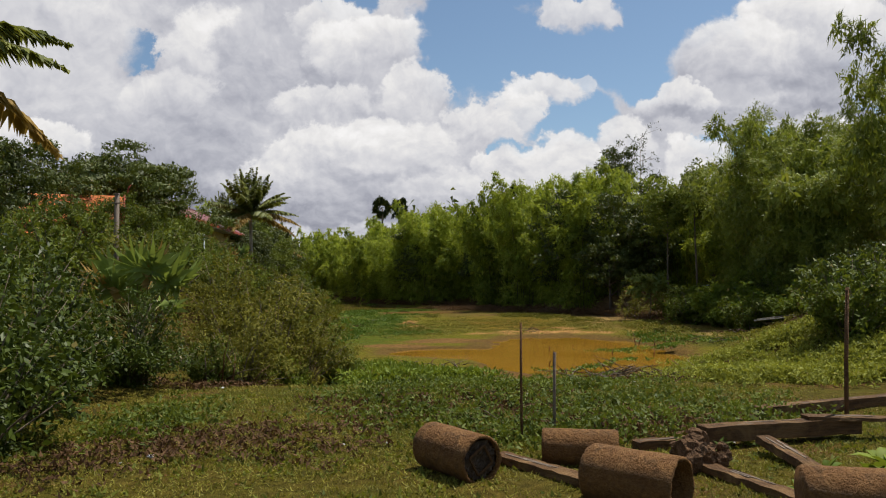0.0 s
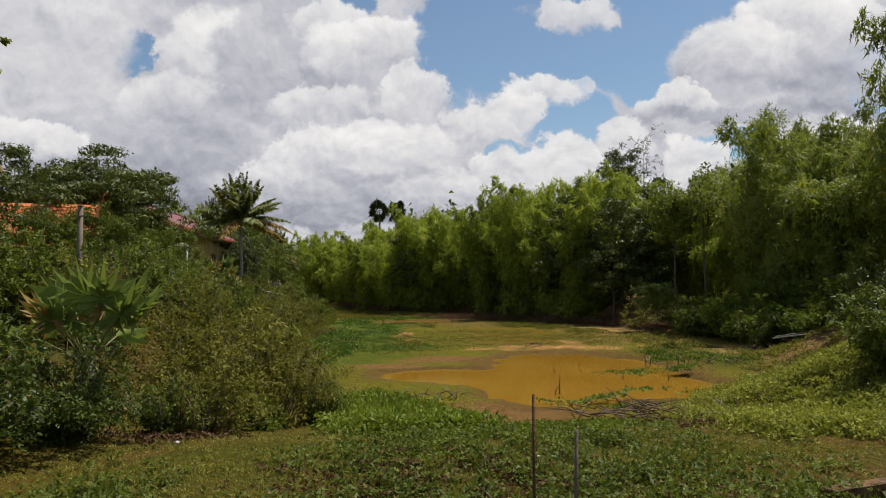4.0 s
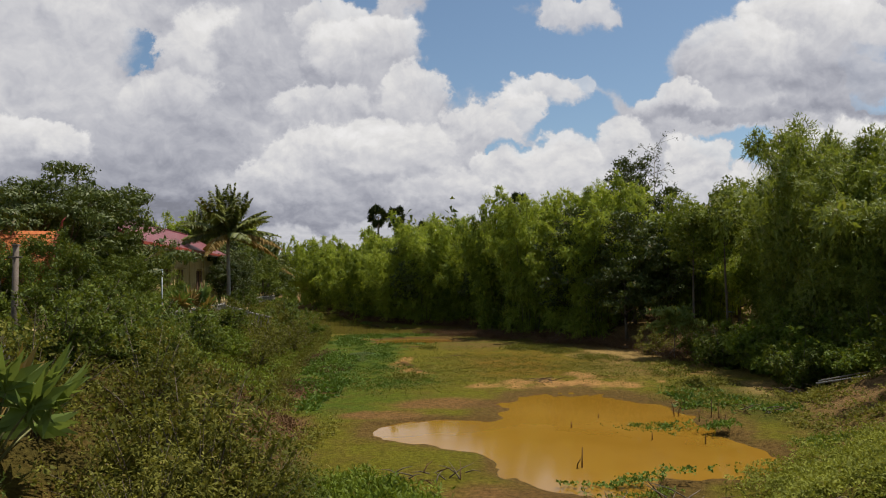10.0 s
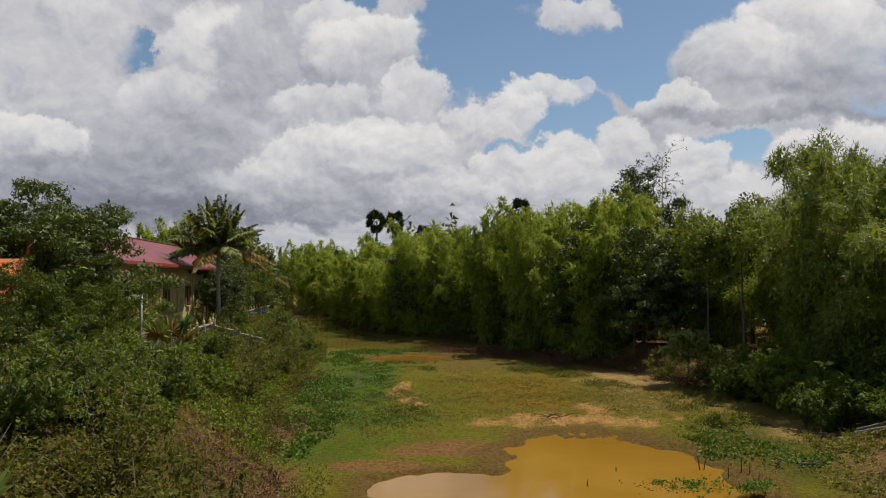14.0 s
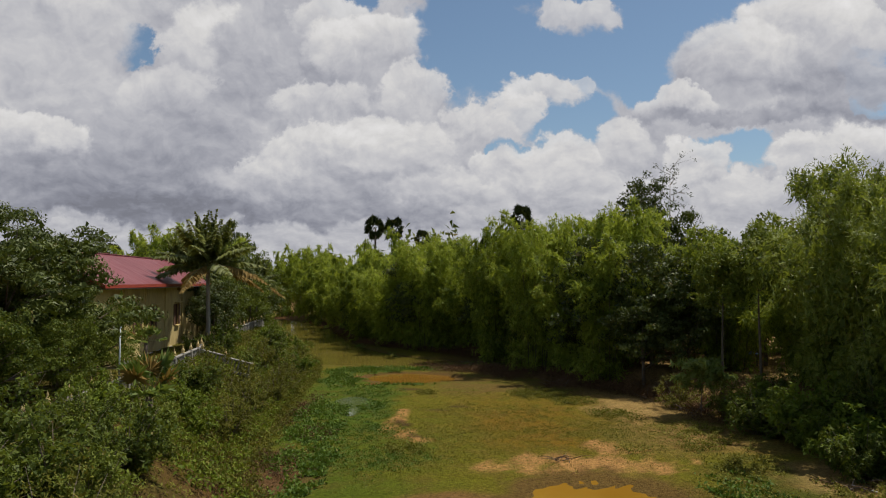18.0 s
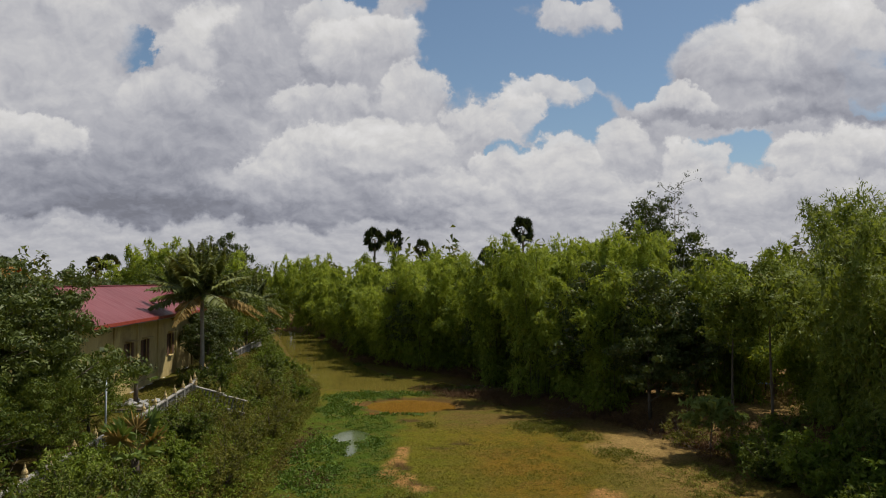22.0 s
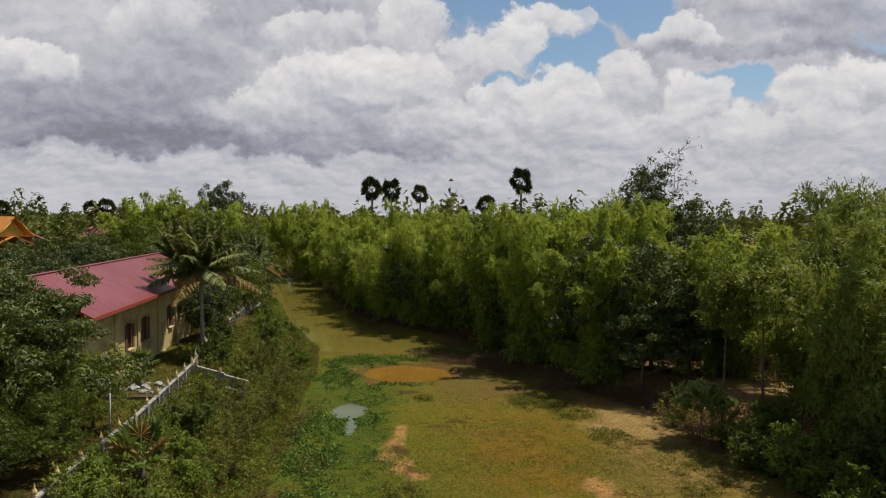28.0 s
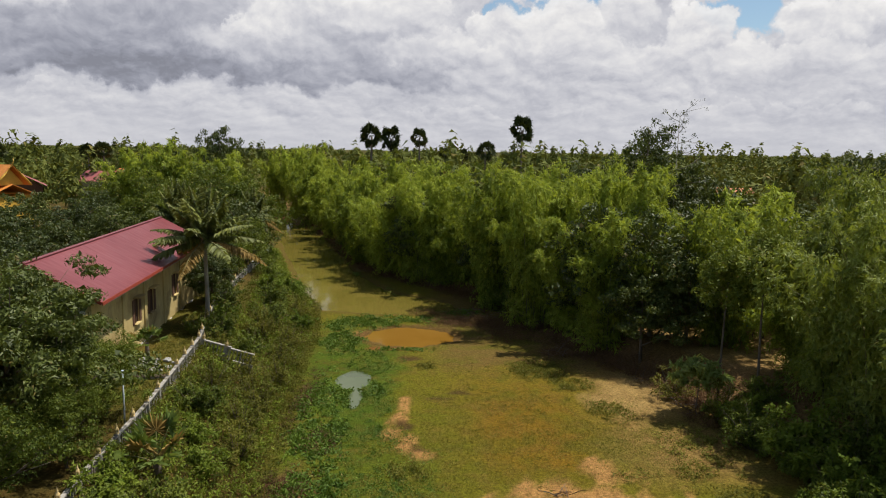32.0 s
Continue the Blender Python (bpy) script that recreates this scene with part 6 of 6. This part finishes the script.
def big_leaf_plant(x, y, n, size, seed):
    r = random.Random(seed)
    e = thing("broad_leaf_weed", pose(x, y, ground_at(x, y)), "bright green weed with large pointed leaves", "plant", "leafy weeds by the drums")
    for k in range(n):
        a, el = k * 2.4, r.uniform(0.2, 1.1)
        d = Vector((math.cos(a) * math.cos(el), math.sin(a) * math.cos(el), math.sin(el)))
        s = d.cross(Vector((0, 0, 1))).normalized()
        base = Vector((0, 0, r.uniform(0.1, 0.45) * size))
        ln = size * r.uniform(0.5, 0.9)
        V, F = [], []
        for i, (t, w) in enumerate(((0, 0.02), (0.25, 0.16), (0.5, 0.2), (0.75, 0.13), (1, 0.0))):
            c = base + d * ln * t - Vector((0, 0, 0.35 * ln * t * t))
            V += [c - s * w * ln + Vector((0, 0, 0.05 * ln * (w > 0.05))), c, c + s * w * ln + Vector((0, 0, 0.05 * ln * (w > 0.05)))]
        for i in range(4):
            for j in range(2):
                F.append((3 * i + j, 3 * i + j + 1, 3 * i + j + 4, 3 * i + j + 3))
        mesh_object("leaf", V, F, M_BRIGHT, e, True)
    tubes("stalk", [([(0, 0, -0.05), (0, 0, 0.45 * size)], [0.02, 0.01])], M_CULM, e, 5)


for x, y, n, s, sd in ((6.1, 7.75, 16, 0.75, 1), (5.75, 8.3, 12, 0.5, 2), (6.55, 8.2, 14, 0.7, 3), (5.2, 8.0, 9, 0.35, 4), (6.9, 7.4, 14, 0.7, 5)):
    big_leaf_plant(x, y, n, s, sd)


# ---- dead wood, sticks and litter ----
def stick(name, pts, r0, label, mat=None, category="stick"):
    e = thing(name, pose(pts[0][0], pts[0][1], pts[0][2]), label, category)
    q = [Vector(p_) - Vector(pts[0]) for p_ in pts]
    tubes("stem", [(q, [r0 * (1 - 0.6 * i / (len(q) - 1)) for i in range(len(q))])], mat or M_TWIG, e, 5)
    return e


for x, y, h, lx in ((5.7, 33.0, 0.75, 0.03), (5.45, 32.9, 0.35, 0.2), (12.3, 42.7, 0.9, -0.2), (12.45, 42.8, 0.6, 0.25), (13.0, 41.2, 0.6, 0.0), (13.85, 41.9, 1.0, 0.03), (13.55, 39.6, 0.75, 0.15), (13.6, 39.9, 0.5, -0.1), (14.1, 41.6, 0.65, 0.02),
                    (6.6, 40.2, 0.3, 0.0), (9.6, 37.4, 0.35, 0.0), (8.4, 42.6, 0.2, 0.0), (11.6, 36.6, 0.4, 0.05)):
    stick("stake", [(x, y, WATER - 0.35), (x + lx * 0.4, y, WATER + h * 0.5), (x + lx, y, WATER + h)], 0.035, "dead stick standing in muddy water", M_ROOT)

brush = random.Random(9)


def branch_pile(name, x, y, rx, ry, n, ln, label, rise=0.5):
    e = thing(name, pose(x, y, ground_at(x, y)), label, "branches")
    for k in range(n):
        a, q = brush.uniform(0, 6.28), math.sqrt(brush.random())
        px, py = rx * q * math.cos(a), ry * q * math.sin(a)
        d = Vector((brush.uniform(-1, 1), brush.uniform(-0.6, 0.6), brush.uniform(-0.05, 0.5) * rise)).normalized() * ln * brush.uniform(0.4, 1.0)
        z = ground_at(x + px, y + py) - ground_at(x, y) + brush.uniform(0, 0.35)
        m = Vector((px, py, z)) + d * 0.5 + Vector((brush.uniform(-0.1, 0.1), brush.uniform(-0.1, 0.1), 0.1)) * ln * 0.3
        tubes("branch", [([(px, py, z - 0.05), m, Vector((px, py, z)) + d], [0.03, 0.02, 0.006])], M_TWIG if k % 3 else M_ROOT, e, 4)


branch_pile("brush_pile", 7.0, 26.4, 1.8, 1.6, 46, 2.0, "tangled heap of dead grey branches on the slope")
branch_pile("brush_pile", 9.6, 24.2, 2.0, 2.2, 40, 1.8, "tangled dead brown twigs beneath the creeper", 0.3)
branch_pile("driftwood", 0.6, 31.2, 0.9, 0.7, 12, 1.2, "dark driftwood and roots on the muddy shore", 0.5)
branch_pile("driftwood", 7.3, 54.4, 1.0, 0.5, 12, 1.5, "dark driftwood branches on the sandbar", 0.15)
branch_pile("driftwood", 16.5, 42.5, 1.2, 0.6, 10, 1.3, "reddish dead branches on the pond edge", 0.2)
branch_pile("dead_branches", 22.0, 48.5, 2.2, 1.4, 26, 1.2, "grey dead branches scattered on bare soil", 0.2)
branch_pile("dead_branches", 20.6, 69.5, 1.3, 2.0, 34, 1.6, "dry straw-brown branches under a sapling", 0.9)
branch_pile("dead_branches", 19.0, 77.0, 1.2, 1.0, 22, 1.8, "pale fallen branches at the foot of the bamboo", 0.6)
branch_pile("dead_branches", 12.0, 84.5, 1.4, 1.4, 24, 2.0, "pale fallen bamboo stems on the bank", 0.7)
branch_pile("dead_branches", -0.8, 31.0, 0.7, 0.5, 8, 0.9, "dark twigs on the pond shore", 0.4)
branch_pile("dead_branches", -16, 160, 5, 5, 40, 7.0, "fallen grey bamboo leaning over the creek bank", 1.2)
branch_pile("dead_branches", 5, 101, 4, 3, 34, 2.4, "fallen bamboo stems and twigs on the far bank", 0.5)
branch_pile("dead_branches", -6.2, 21.2, 1.6, 1.2, 26, 1.8, "thin bare stems of a dying shrub", 2.2)
stick("fallen_branch", [(-0.2, 26.8, -0.6), (0.3, 24.9, -0.5), (1.1, 22.4, -0.45)], 0.03, "pale peeled branch lying on the bank", M_PALEBARK)
stick("fallen_branch", [(1.2, 14.4, 0.1), (1.35, 13.5, 0.16), (1.75, 12.3, 0.05)], 0.014, "thin grey twig lying in the weeds", M_TWIG)
stick("long_pole", [(20.6, 44.5, 0.25), (24.0, 46.2, 0.45), (28.5, 48.2, 0.8)], 0.05, "long pale bamboo pole lying on the bank", M_PALEBARK)
stick("long_pole", [(20.2, 44.0, 0.2), (24.2, 45.6, 0.4), (28.2, 47.4, 0.75)], 0.045, "long grey bamboo pole lying on the bank", M_CONCRETE)
for k in range(18):
    x, y = (brush.gauss(22.3, 0.9), brush.gauss(48.4, 0.7)) if k < 10 else ((-5.9, 18.9), (2.6, 16.7), (2.9, 16.5), (-4.5, 10.5), (5.6, 20.9), (6.3, 20.6), (-2.4, 12.9), (19.6, 45.0))[k - 10]
    s = brush.uniform(0.05, 0.1)
    o = lump("litter", [(0, 0, 0, s, s * brush.uniform(0.5, 1.2), s * 0.35)], M_LITTER, 400 + k)
    o.location = (x, y, ground_at(x, y) + s * 0.2)
    tagged(o, "crumpled piece of pale plastic litter on the ground", "litter", "scattered litter")
for k in range(30):
    x, y = brush.uniform(-6.5, 6.5), brush.uniform(8, 17)
    s = brush.uniform(0.02, 0.05)
    o = lump("stone", [(0, 0, 0, s, s * brush.uniform(0.7, 1.2), s * 0.6)], M_CONCRETE if k % 2 else M_RUST, 500 + k)
    o.location = (x, y, ground_at(x, y) + s * 0.15)
    tagged(o, "small stone lying in the grass", "stone", "stones in the grass")
bl = thing("stilt_shelter", pose(30.5, 85.5, ground_at(30.5, 85.5)), "low shelter with a torn blue tarpaulin under trees", "shelter")
for sx in (-1.6, 1.6):
    for sy in (-1.0, 1.0):
        part("post", box(0.1, 0.1, 1.2, sx, sy, -0.1, 0.01), M_BARK, bl)
part("tarpaulin", box(3.8, 2.6, 0.05, 0, 0, 1.1, 0.01), M_BLUE, bl, "faded blue tarpaulin")
